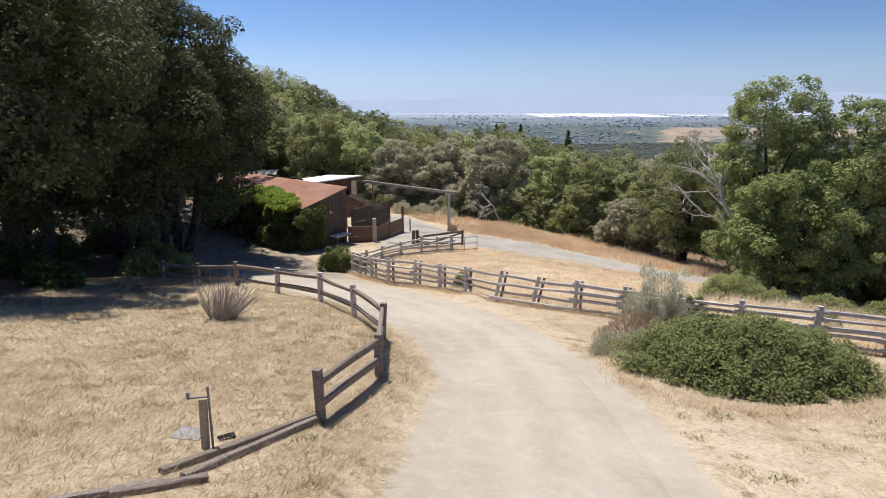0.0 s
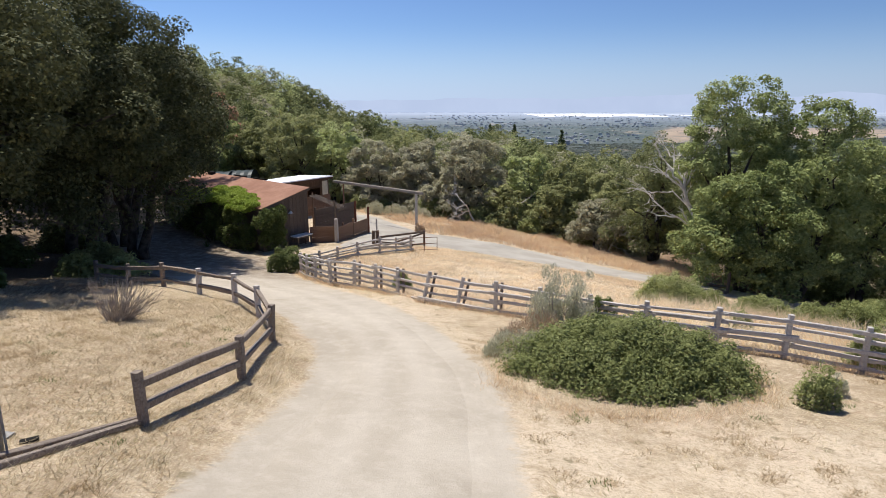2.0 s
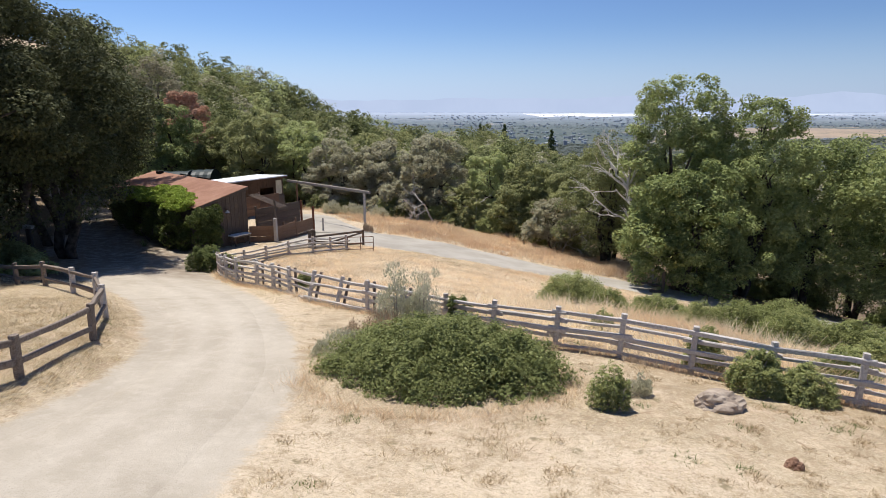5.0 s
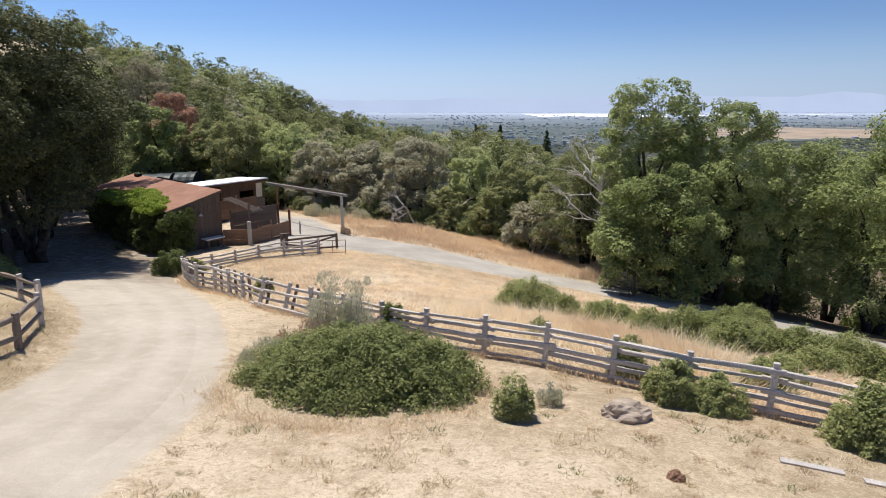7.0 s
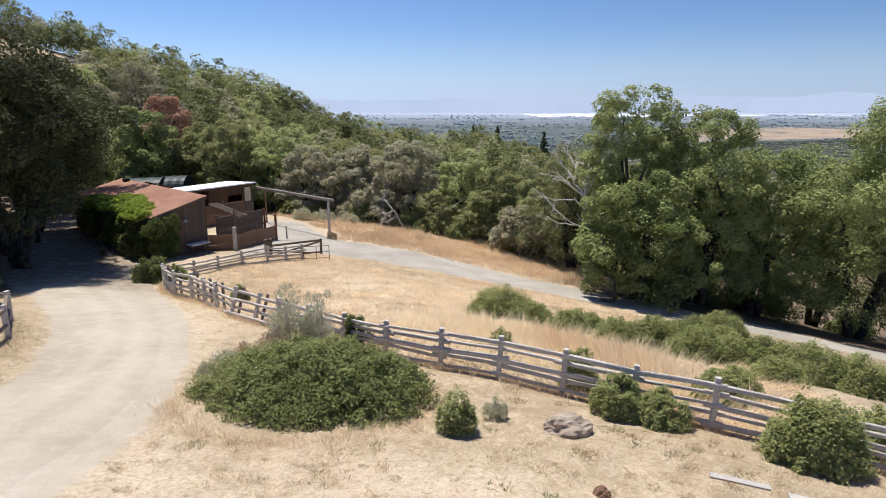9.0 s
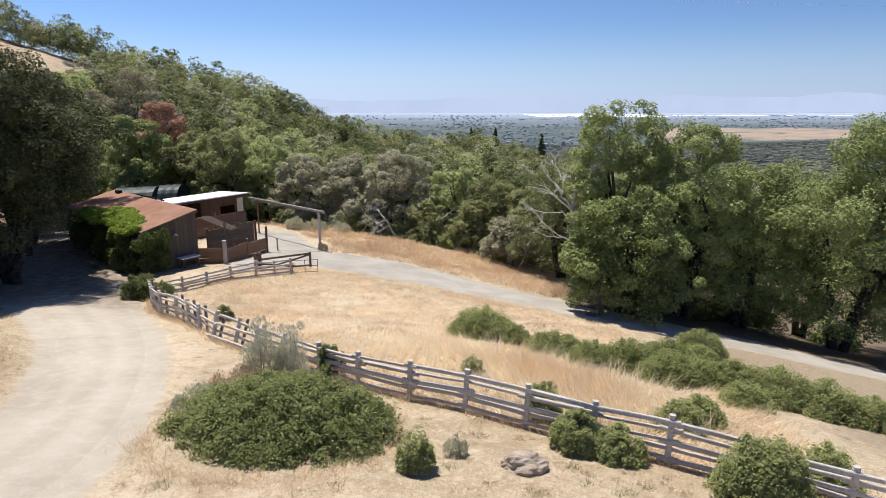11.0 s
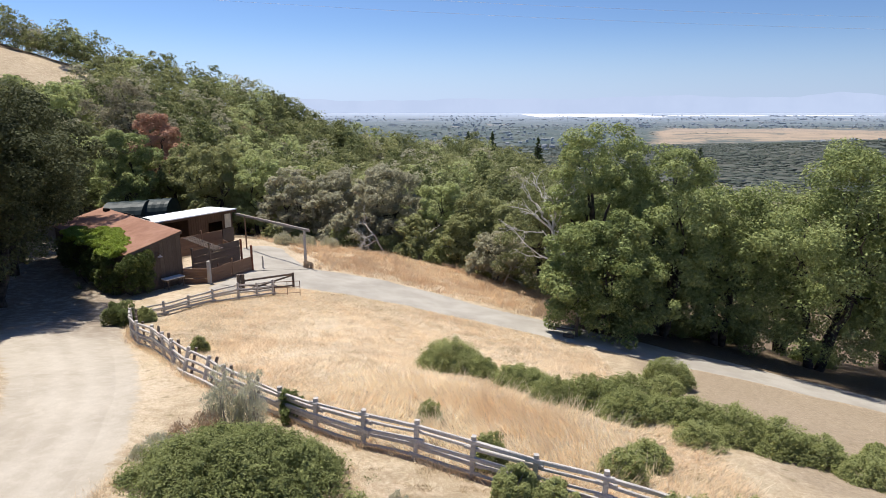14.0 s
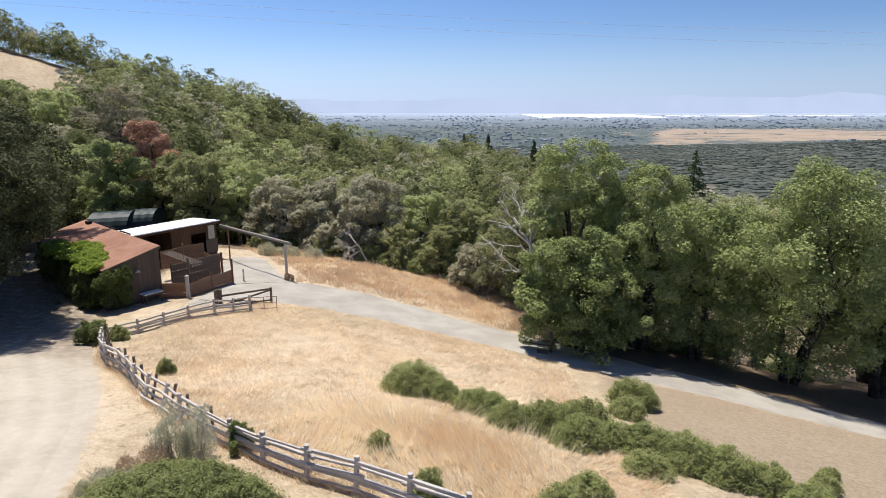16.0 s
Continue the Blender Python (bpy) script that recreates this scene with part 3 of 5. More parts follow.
# far things across the valley
RX = np.linspace(-4600, 4600, 200)
RZ = 22 + 12 * np.sin(RX * 0.0013 + 2.2) * np.sin(RX * 0.0031) + 4 * np.sin(RX * 0.011) + 3 * np.sin(RX * 0.027 + 1) + 48 * np.exp(-((RX - 3150) / 420) ** 2) + 24 * np.exp(-((RX - 2100) / 700) ** 2)
rv = [(x, 4880, -85) for x in RX] + [(x, 4880, z) for x, z in zip(RX, RZ)] + [(x, 4940, -85) for x in RX]
rf = [[i, i + 1, 200 + i + 1, 200 + i] for i in range(199)] + [[200 + i, 200 + i + 1, 400 + i + 1, 400 + i] for i in range(199)]
tagged(mk("backdrop", rv, rf, M_RIDGE), "mountain range on the horizon, a glowing backdrop in painted haze blue", "mountains", kind="structure")


def salt(x0, x1, y0, y1):
    xs = np.linspace(x0, x1, 40)
    lo = [(x, y0 + 60 * math.sin(x * 0.02) + rng.uniform(-25, 25), -79.0) for x in xs]
    hi = [(x, y1 + 60 * math.sin(x * 0.013 + 2) + rng.uniform(-25, 25), -79.0) for x in xs]
    mid = lambda e: [(x, y, -79.9) for x, y, _ in e]
    return lo + hi + mid(lo), [[i, i + 1, 40 + i + 1, 40 + i] for i in range(39)] + [[80 + i, 80 + i + 1, i + 1, i] for i in range(39)]


v, f = merged([salt(545, 1300, 3560, 4350), salt(1420, 2050, 3800, 4000), salt(2100, 2700, 3900, 4020)])
tagged(mk("salt_flat", v, f, M_SALT), "white salt flats shining beside the far bay", "salt flat", kind="structure")


# ---- plants ----
def leaf_tris(pos, nor, size, long=1.7, rise=0.0, wide=0.55):
    """Little pointed leaves, one triangle each, facing roughly along nor."""
    n = len(pos)
    nor = nor / (np.linalg.norm(nor, axis=1, keepdims=True) + 1e-9)
    r = rng.normal(size=(n, 3))
    a = np.cross(nor, r)
    if rise:
        a = np.array([0, 0, -rise]) + 0.5 * nor * (-1, -1, -1) + 0.45 * r
    a /= np.linalg.norm(a, axis=1, keepdims=True) + 1e-9
    b = np.cross(nor, a)
    s = (size * rng.uniform(0.6, 1.35, n))[:, None]
    V = np.stack([pos - a * s * 0.9 * long / 1.7, pos + a * s * 0.5 + b * s * wide, pos + a * s * 0.5 - b * s * wide], 1).reshape(-1, 3)
    return V, np.arange(3 * n).reshape(n, 3)


def blob_points(blobs, n, up=0.3, shell=0.66, fuzz=0.07, core=0.74):
    """Points on the outside of a crown made of many clumps, more above than below; none deep inside."""
    blobs = np.array(blobs, float)
    big = blobs[np.argsort(-blobs[:, 3])[:30]]
    area = (blobs[:, 3] * blobs[:, 4] + blobs[:, 5] * blobs[:, 3])
    area = np.where(blobs[:, 3] > 0.55 * blobs[:, 3].max(), 0.3, 1.0) * area
    P, D, got = [], [], 0
    for turn in range(5):
        m = int((n - got) * 1.7) + 50
        pick = rng.choice(len(blobs), m, p=area / area.sum())
        d = rng.normal(size=(m, 3))
        d[:, 2] += up
        d /= np.linalg.norm(d, axis=1, keepdims=True)
        r = shell + (1 - shell) * rng.random(m) ** 0.7 + fuzz * rng.normal(size=m)
        B = blobs[pick]
        p = B[:, :3] + d * B[:, 3:6] * r[:, None]
        keep = np.ones(m, bool)
        for b in big:
            keep &= (((p - b[:3]) / b[3:6]) ** 2).sum(1) > core * core * (0.6 if turn == 4 else 1)
        P.append(p[keep])
        D.append(d[keep])
        got += int(keep.sum())
        if got >= n:
            break
    return np.vstack(P)[:n], np.vstack(D)[:n]


def crown_blobs(rad, z0, z1, count, size, lean=(0, 0), flat=1.0):
    """Boughs filling an uneven dome between two heights, each with small sprays standing out of it."""
    out, boughs = [], max(8, count // 15)
    for i in range(boughs):
        t = (i + rng.random()) / boughs
        big = rad * rng.uniform(0.28, 0.46)
        z = z0 + big * 0.5 + (z1 - z0 - big * 1.25) * t
        env = max(0.0, rad * math.sqrt(max(0.0, 1 - (abs(t - 0.36) / 0.68) ** 2.3)) - big * 0.75) * rng.uniform(0.85, 1.12)
        an, q = 2.4 * i + rng.uniform(-0.4, 0.4), rng.uniform(0.6, 1.0) if t < 0.85 else rng.uniform(0.1, 0.8)
        c = np.array([env * q * math.cos(an) + lean[0] * t, env * q * math.sin(an) + lean[1] * t, z])
        out.append((*c, big, big, big * rng.uniform(0.65, 0.85) * flat))
        for k in range(max(3, count // boughs)):
            d = rng.normal(size=3)
            d[2] = d[2] * 0.8 + 0.35
            d /= np.linalg.norm(d)
            s = size * rng.uniform(0.6, 1.6)
            p = c + d * (big, big, big * 0.75) * rng.uniform(0.8, 1.3)
            out.append((*p, s, s, s * 0.75 * flat))
    rng.shuffle(out)
    return [tuple(o) for o in out]


def limb(p0, p1, r0, r1, wiggle=0.12, n=5):
    p0, p1 = np.array(p0, float), np.array(p1, float)
    L = np.linalg.norm(p1 - p0)
    pts = [p0 + (p1 - p0) * i / n + (rng.normal(size=3) * wiggle * L / n if 0 < i < n else 0) for i in range(n + 1)]
    return ring_tube(pts, [r0 + (r1 - r0) * i / n for i in range(n + 1)], 7, 0.1)


def tree(name, base, label, category, mat, high, rad, nleaf, leaf, trunks=1, bare=0.28, clumps=34, size=None, lean=(0, 0), bark=None, up=0.15, group=""):
    """A tree: tapered trunk with limbs that reach the clumps, and a crown of many small leaves."""
    e = thing(name, base, label, category, group)
    b = np.array(base, float)
    blobs = crown_blobs(rad, high * bare, high * 0.94, clumps, size or rad * 0.33, lean)
    pos, nor = blob_points(blobs, nleaf, up)
    V, F = leaf_tris(pos + b, 0.75 * nor + (0, 0, 0.75) + 0.5 * rng.normal(size=nor.shape), leaf)
    pieces = []
    for k in range(trunks):
        an = 2.4 * k + rng.uniform(0, 1)
        fork = b + np.array([0.22 * rad * math.cos(an) * (trunks > 1) + lean[0] * 0.3, 0.22 * rad * math.sin(an) * (trunks > 1) + lean[1] * 0.3, high * 0.36])
        foot = b + np.array([0.05 * rad * math.cos(an) * (trunks > 1), 0.05 * rad * math.sin(an) * (trunks > 1), -0.25])
        r = 0.028 * high / math.sqrt(trunks)
        pieces.append(limb(foot, fork, r * 1.25, r * 0.75, 0.1))
        for bl in [q for q in blobs if q[3] > 0.2 * rad][k::max(1, trunks)][:7]:
            pieces.append(limb(fork, b + np.array(bl[:3]), r * 0.55, r * 0.1, 0.16))
    v, f = merged(pieces)
    mk("trunk", v, f, bark or M_BARK, e, smooth=True)
    mk("crown", V, F, mat, e)
    return e


def shrub(name, base, label, category, mat, rx, ry, h, nleaf, leaf, clumps=16, up=0.5, group="", turn=0.0, stemmat=None, rise=0.0):
    """A bush: stems from one foot and a low, lumpy mass of leaves down to the ground."""
    e = thing(name, base, label, category, group)
    b = np.array(base, float)
    blobs = []
    for i in range(clumps):
        an, q = rng.uniform(0, 2 * math.pi), math.sqrt(rng.random())
        x, y = rx * q * math.cos(an) * 0.85, ry * q * math.sin(an) * 0.85
        top = h * math.sqrt(max(0.08, 1 - q * q * 0.92)) * (rng.uniform(0.72, 1.08) if clumps < 200 else rng.uniform(0.78, 1.1))
        s = (0.3 if clumps < 40 else 0.2 if clumps < 200 else 0.11) * min(rx, ry) * rng.uniform(0.6, 1.4)
        if clumps >= 200:
            x, y = x * rng.uniform(0.92, 1.14), y * rng.uniform(0.92, 1.14)
        blobs.append((x * math.cos(turn) - y * math.sin(turn), x * math.sin(turn) + y * math.cos(turn), max(0.05, top - s * 0.7), s, s, min(s, top)))
        if top > 1.5 * s:
            blobs.append((blobs[-1][0] * 1.08, blobs[-1][1] * 1.08, top * 0.35, s, s, top * 0.4))
    pos, nor = blob_points(blobs, nleaf, up, 0.5, 0.16, 0.45)
    pos = pos + b
    hz = height(pos[:, 0], pos[:, 1])
    keep = pos[:, 2] > hz - 0.02
    V, F = leaf_tris(pos[keep], 0.7 * nor[keep] + (0, 0, 0.7) + 0.5 * rng.normal(size=nor[keep].shape), leaf, 2.4, rise, 0.55 if not rise else 0.42)
    pieces = [limb(b + np.array([0.1 * rng.normal(), 0.1 * rng.normal(), -0.1]), b + np.array(bl[:3]), 0.02 + 0.012 * h, 0.006, 0.15, 4) for bl in blobs[:12]]
    v, f = merged(pieces)
    mk("stem", v, f, stemmat or M_TWIG, e)
    mk("foliage", V, F, mat, e)
    return e


def bare_branches(base, tip, r, depth, spread_, out):
    """Forking leafless limbs."""
    out.append(limb(base, tip, r, r * 0.55, 0.14, 4))
    if depth == 0:
        return
    base, tip = np.array(base, float), np.array(tip, float)
    d = tip - base
    for k in range(3 if depth > 1 else 4):
        t = rng.uniform(0.4, 1.0)
        nd = d * rng.uniform(0.3, 0.5) + np.clip(rng.normal(size=3), -1.3, 1.3) * np.linalg.norm(d) * spread_
        bare_branches(base + d * t, base + d * t + nd, r * 0.58, depth - 1, spread_, out)


def dead_tree(name, base, tip, label, r=0.16, depth=4, spread_=0.3, mat=None):
    e = thing(name, base, label, "dead tree")
    out = []
    bare_branches(np.array(base) - (0, 0, 0.2), tip, r, depth, spread_, out)
    v, f = merged(out)
    mk("trunk", v, f, mat or M_DEADWOOD, e)
    return e


def blades(x, y, h, wd, lean, per=5, clump=0.10, comb=0.0):
    """Grass: thin upright triangles in clumps at the given places."""
    n = len(x)
    bx = np.repeat(x, per) + rng.normal(size=n * per) * clump
    by = np.repeat(y, per) + rng.normal(size=n * per) * clump
    bz = height(bx, by) - 0.02
    hh = np.repeat(h, per) * rng.uniform(0.55, 1.2, n * per)
    an = rng.uniform(0, 2 * math.pi, n * per) if comb == 0 else np.repeat(2.0 * np.sin(x * 0.35 + 1.1 * np.sin(y * 0.6)) + 1.5 * np.sin(y * 0.27) + rng.normal(size=n) * 0.9, per) + rng.normal(size=n * per) * comb
    ln = lean * hh * rng.uniform(0.2, 1.0, n * per)
    ww = wd * rng.uniform(0.7, 1.4, n * per)
    wa = rng.uniform(0, math.pi, n * per)
    ox, oy = np.cos(wa) * ww / 2, np.sin(wa) * ww / 2
    tx, ty = bx + np.cos(an) * ln, by + np.sin(an) * ln
    V = np.stack([np.stack([bx - ox, by - oy, bz], -1), np.stack([bx + ox, by + oy, bz], -1), np.stack([tx, ty, bz + hh], -1)], 1).reshape(-1, 3)
    return V, np.arange(3 * n * per).reshape(-1, 3)


def clear(x, y, gap=0.15):
    return (band(DRIVE, x, y) < -gap) & (band(LANE, x, y) < -gap) & (band(YARD, x, y) < -gap)


def sow(n, x0, x1, y0, y1):
    return rng.uniform(x0, x1, n), rng.uniform(y0, y1, n)


# ---- fences ----
def post(parent, x, y, h, w=0.13, lean=(0, 0), mat=None, name="post", sink=0.25):
    z = gz(x, y)
    v, f = timber((x - lean[0] * sink / h, y - lean[1] * sink / h, z - sink), (x + lean[0], y + lean[1], z + h), w, w * rng.uniform(0.85, 1.1), up=(0.2, 1, 0), rough=0.09, n=3)
    return mk(name, v, f, mat or M_RAIL, parent)


def rail_run(parent, a, b, ha, hb, mat, n, lap=0.18, thick=0.085, side=0.0, low=0.22, droop=0.03, lean_a=(0, 0), lean_b=(0, 0)):
    """Rails between two posts, from low above the ground up to ha and hb, each a little out of true."""
    a, b = np.array(a, float), np.array(b, float)
    d = (b - a) / np.linalg.norm(b - a)
    nrm = np.array([-d[1], d[0]])
    for k in range(n):
        t = k / (n - 1) if n > 1 else 1.0
        za, zb = low + (ha - low) * t + rng.uniform(-droop, droop), low + (hb - low) * t + rng.uniform(-droop, droop)
        off = nrm * side * (1 if k % 2 else -1)
        pa = a - d * lap * rng.uniform(0.6, 1.3) + off + np.array(lean_a) * za
        pb = b + d * lap * rng.uniform(0.6, 1.3) + off + np.array(lean_b) * zb
        w = thick * rng.uniform(0.8, 1.25)
        wood_part("rail", parent, mat, (*pa, gz(*a) + za), (*pb, gz(*b) + zb), w, w * rng.uniform(1.0, 1.45), bow=rng.uniform(-0.03, 0.03), rough=0.14, n=4)


# split-rail fence round the lawn: mortised posts with two rails
POSTS_A = [(-1.94, 9.0, 0.90), (-1.31, 11.8, 0.92), (-1.52, 14.8, 0.95), (-2.62, 17.4, 0.98), (-4.02, 19.5, 0.98), (-5.95, 21.4, 0.95), (-7.9, 22.9, 0.95), (-9.9, 24.2, 0.95), (-12.0, 25.6, 0.9)]
lawn_fence = thing("split_rail_fence", (-2.02, 9.5, gz(-2.02, 9.5)), "two-rail split timber fence, brown-grey and weathered, along the lawn", "fence")
for i, (x, y, h) in enumerate(POSTS_A):
    post(lawn_fence, x, y, h, 0.15, (0.03 * (i % 3 - 1), 0.02), M_OLDRAIL if i < 3 or i > 5 else M_RAIL)
for (ax, ay, ah), (bx, by, bh) in zip(POSTS_A, POSTS_A[1:]):
    rail_run(lawn_fence, (ax, ay), (bx, by), ah - 0.17, bh - 0.17, M_OLDRAIL, 2, 0.02, 0.10, 0.0, 0.33)

for k, (a, b) in enumerate([((-2.03, 9.15), (-3.48, 6.82)), ((-1.98, 9.0), (-3.16, 6.7)), ((-2.85, 6.68), (-3.75, 6.15)), ((-3.3, 6.5), (-4.6, 5.7))]):
    e = thing("fallen_rail", (a[0], a[1], gz(*a)), "fallen grey fence rail lying in dry grass", "fence rail", "fallen rails")
    wood_part("rail", e, M_OLDRAIL, (*a, gz(*a) + 0.06), (*b, gz(*b) + 0.04), 0.11, 0.08, rough=0.15, n=5)

# stacked-rail fence between drive and meadow
POSTS_B = [(-4.9, 32.6, 1.2, 0, 0), (-4.3, 31.4, 1.25, 0, 0), (-3.6, 30.1, 1.3, 0, 0), (-2.62, 28.75, 1.32, 0, 0), (-1.3, 27.5, 1.35, 0.05, 0), (-0.14, 26.1, 1.25, 0, 0), (0.93, 24.65, 1.25, 0, 0),
           (2.02, 23.1, 1.22, 0.27, 0.12), (3.3, 21.9, 1.12, 0.26, 0.2), (4.6, 20.6, 1.18, 0.03, 0), (5.95, 19.4, 1.15, 0, 0), (7.3, 18.25, 1.12, 0, 0), (8.65, 17.2, 1.12, 0.05, 0), (10.28, 16.15, 1.2, 0.05, 0.0),
           (11.85, 15.5, 1.22, 0.07, 0), (13.45, 14.75, 1.25, 0.05, 0), (15.05, 14.05, 1.2, 0.05, 0), (16.7, 13.25, 1.3, 0.04, 0), (18.5, 12.45, 1.2, 0, 0), (20.2, 11.7, 1.2, 0, 0), (22.0, 11.0, 1.2, 0, 0)]
meadow_fence = thing("stacked_rail_fence", (4.6, 20.6, gz(4.6, 20.6)), "silver-grey stacked split-rail fence with leaning posts beside the meadow", "fence")
for x, y, h, lx, ly in POSTS_B:
    post(meadow_fence, x, y, h, 0.14, (lx, ly))
    if x < 6:
        post(meadow_fence, x + 0.22, y + 0.19, h - 0.08, 0.10, (lx, ly), M_OLDRAIL)
for i, (a, b) in enumerate(zip(POSTS_B, POSTS_B[1:])):
    n = 4 if 6 <= i <= 9 else 5
    rail_run(meadow_fence, a[:2], b[:2], a[2] - 0.16, b[2] - 0.16, M_RAIL, n, 0.22, 0.08, 0.045, 0.14, 0.028 if n == 5 else 0.06,
             (a[3] / a[2], a[4] / a[2]), (b[3] / b[2], b[4] / b[2]))

# low fence and gates at the lane
POSTS_C = [(-5.6, 34.3, 0.85), (-4.55, 35.9, 0.9), (-3.8, 37.8, 0.9), (-2.75, 39.2, 0.95), (-1.42, 40.35, 1.15), (-0.4, 41.2, 1.05), (0.55, 41.85, 1.15)]
lane_fence = thing("lane_fence", (-2.75, 39.2, gz(-2.75, 39.2)), "low silver-grey rail fence between lane and dry meadow", "fence")
for x, y, h in POSTS_C:
    post(lane_fence, x, y, h, 0.14)
for a, b in zip(POSTS_C, POSTS_C[1:]):
    rail_run(lane_fence, a[:2], b[:2], a[2] - 0.18, b[2] - 0.18, M_RAIL, 4, 0.2, 0.085, 0.07, 0.14, 0.04)

gate = thing("timber_gate", (-1.8, 42.6, gz(-1.8, 42.6)), "heavy brown timber gate with cross braces and a thick post", "gate")
g0, g1 = np.array([-1.75, 42.65]), np.array([1.42, 44.3])
zg = gz(0, 43.6)
for dx in (0.0, 0.26):
    wood_part("gate_post", gate, M_GATE, (-1.8 - dx, 42.6 - dx * 0.4, gz(-1.8, 42.6) - 0.3), (-1.8 - dx, 42.6 - dx * 0.4, gz(-1.8, 42.6) + 1.3), 0.24, 0.24, up=(0, 1, 0), rough=0.06)
for z0, z1, wd in ((0.95, 1.0, 0.14), (0.15, 0.12, 0.12)):
    wood_part("gate_rail", gate, M_GATE, (*g0, zg + z0), (*g1, zg + z1), 0.07, wd)
wood_part("gate_brace", gate, M_GATE, (*g0, zg + 0.2), (*g1, zg + 0.92), 0.06, 0.12)
wood_part("gate_brace", gate, M_GATE, (*g0, zg + 0.62), (*(g0 + (g1 - g0) * 0.75), zg + 0.12), 0.06, 0.12)
wood_part("gate_stile", gate, M_GATE, (*g1, zg - 0.02), (*g1, zg + 1.1), 0.16, 0.12, up=(0, 1, 0))
wire_gate = thing("pipe_gate", (0.6, 41.9, gz(0.6, 41.9)), "small rusty pipe gate beside the timber gate", "gate")
q0, q1, zq = np.array([0.65, 41.9]), np.array([2.38, 42.25]), gz(1.5, 42.1)
for z in (0.12, 0.55, 0.98):
    v, f = ring_tube([(*q0, zq + z), (*q1, zq + z)], [0.02, 0.02], 6)
    mk("pipe", v, f, M_RUST, wire_gate)
for q in (q0, (q0 + q1) / 2, q1):
    v, f = ring_tube([(*q, zq - 0.1), (*q, zq + 0.99)], [0.022, 0.022], 6)
    mk("upright", v, f, M_RUST, wire_gate)

# ---- barn ----
R = np.array([-7.2, 45.2])
Fc = np.array([-9.55, 41.8])
along = np.array([-11.3, 10.3])
ZR, ZF = -0.29, -1.21
barn = thing("barn", (R[0], R[1], gz(*R)), "weathered board barn with a low terracotta-coloured roof", "barn")


def lerp2(a, b, t):
    return a + (b - a) * t


def slab(name, parent, corners, thick, mat, label=""):
    """A sloping sheet with thickness from four corners (x, y, z)."""
    top = np.array(corners, float)
    bot = top - np.array([0, 0, thick])
    return mk(name, np.vstack([top, bot]), [[0, 1, 2, 3], [7, 6, 5, 4], [0, 4, 5, 1], [1, 5, 6, 2], [2, 6, 7, 3], [3, 7, 4, 0]], mat, parent, label)


def board_wall(parent, a, b, za, zb, mat, ta, tb, step=0.26, gap=0.012, batten=False, name="board", thick=0.03, out=(0, 0)):
    """Upright boards from a to b; the top runs from ta to tb, the foot from za to zb."""
    a, b, out = (np.array(q, float) for q in (a, b, out))
    L = np.linalg.norm(b - a)
    n = max(1, int(L / step))
    d = (b - a) / L
    for i in range(n):
        t0, t1 = i / n, (i + 1) / n
        m = lerp2(a, b, (t0 + t1) / 2) + out * rng.uniform(0, 0.012)
        zt, zl = lerp2(ta, tb, (t0 + t1) / 2) - rng.uniform(0, 0.02), lerp2(za, zb, (t0 + t1) / 2)
        wood_part(name, parent, mat, (*m, zl), (*m, zt), L / n - gap, thick, up=(-d[1], d[0], 0), rough=0.01, n=1)
        if batten:
            e = lerp2(a, b, t1) + out * 0.03
            wood_part("batten", parent, mat, (*e, zl), (*e, zt - 0.04), 0.05, 0.025, up=(-d[1], d[0], 0), n=1)


u = (R - Fc) / np.linalg.norm(R - Fc)
al = along / np.linalg.norm(along)
outw = np.array([u[1], -u[0]])
ov = 0.28
c_R = np.array([*(R - al * ov + u * 0.1), ZR])
c_F = np.array([*(Fc - al * ov - u * 0.25), ZF - 0.07])
RL, FL = R + along, Fc + along
slab("roof", barn, [c_F, c_R, (*(RL + u * 0.1), ZR), (*(FL - u * 0.25), ZF - 0.07)], 0.07, M_ROOF, "low-pitched terracotta-coloured roof")
wood_part("barge_board", barn, M_BARN, c_F + (0, 0, -0.13), c_R + (0, 0, -0.13), 0.03, 0.17)
zlow = gz(*R) - 0.25
board_wall(barn, Fc, R, gz(*Fc) - 0.25, zlow, M_BARN, ZF - 0.1, ZR - 0.1, 0.34, 0.012, True, out=outw)
board_wall(barn, Fc + al * 0.05, FL, gz(*Fc) - 0.3, gz(*FL) - 0.3, M_BARN, ZF - 0.1, ZF - 0.1, 0.4)
board_wall(barn, R + al * 0.05, RL, zlow, gz(*RL) - 0.3, M_BARN, ZR - 0.12, ZR - 0.12, 0.4)
v, f = timber((*(lerp2(R, RL, 0.86) - u * 0.25), ZR + 0.02), (*(lerp2(R, RL, 0.9) - u * 0.25), ZR + 0.02), 0.4, 0.28)
mk("roof_vent", v, f, M_DARK, barn, "small dark ridge vent")
for s in (0.35, 0.55):
    v, f = timber((*(lerp2(R, RL, s) + u * 0.15), ZR + 0.06), (*(lerp2(R, RL, s + 0.13) + u * 0.15), ZR + 0.06), 0.12, 0.1)
    mk("ridge_flashing", v, f, M_DARK, barn)

lamp_at = lerp2(Fc, R, 0.55) + outw * 0.05
lamp = thing("wall_lamp", (*lamp_at, -1.95), "white enamel barn lamp on the board wall", "lamp")
v, f = ring_tube([(*lamp_at, -1.75), (*(lamp_at + outw * 0.18), -1.66), (*(lamp_at + outw * 0.26), -1.78)], [0.015] * 3, 6)
mk("arm", v, f, M_RUST, lamp)
lc = lamp_at + outw * 0.26
v, f = ring_tube([(*lc, -1.76), (*lc, -1.86), (*lc, -1.93)], [0.05, 0.08, 0.19], 14)
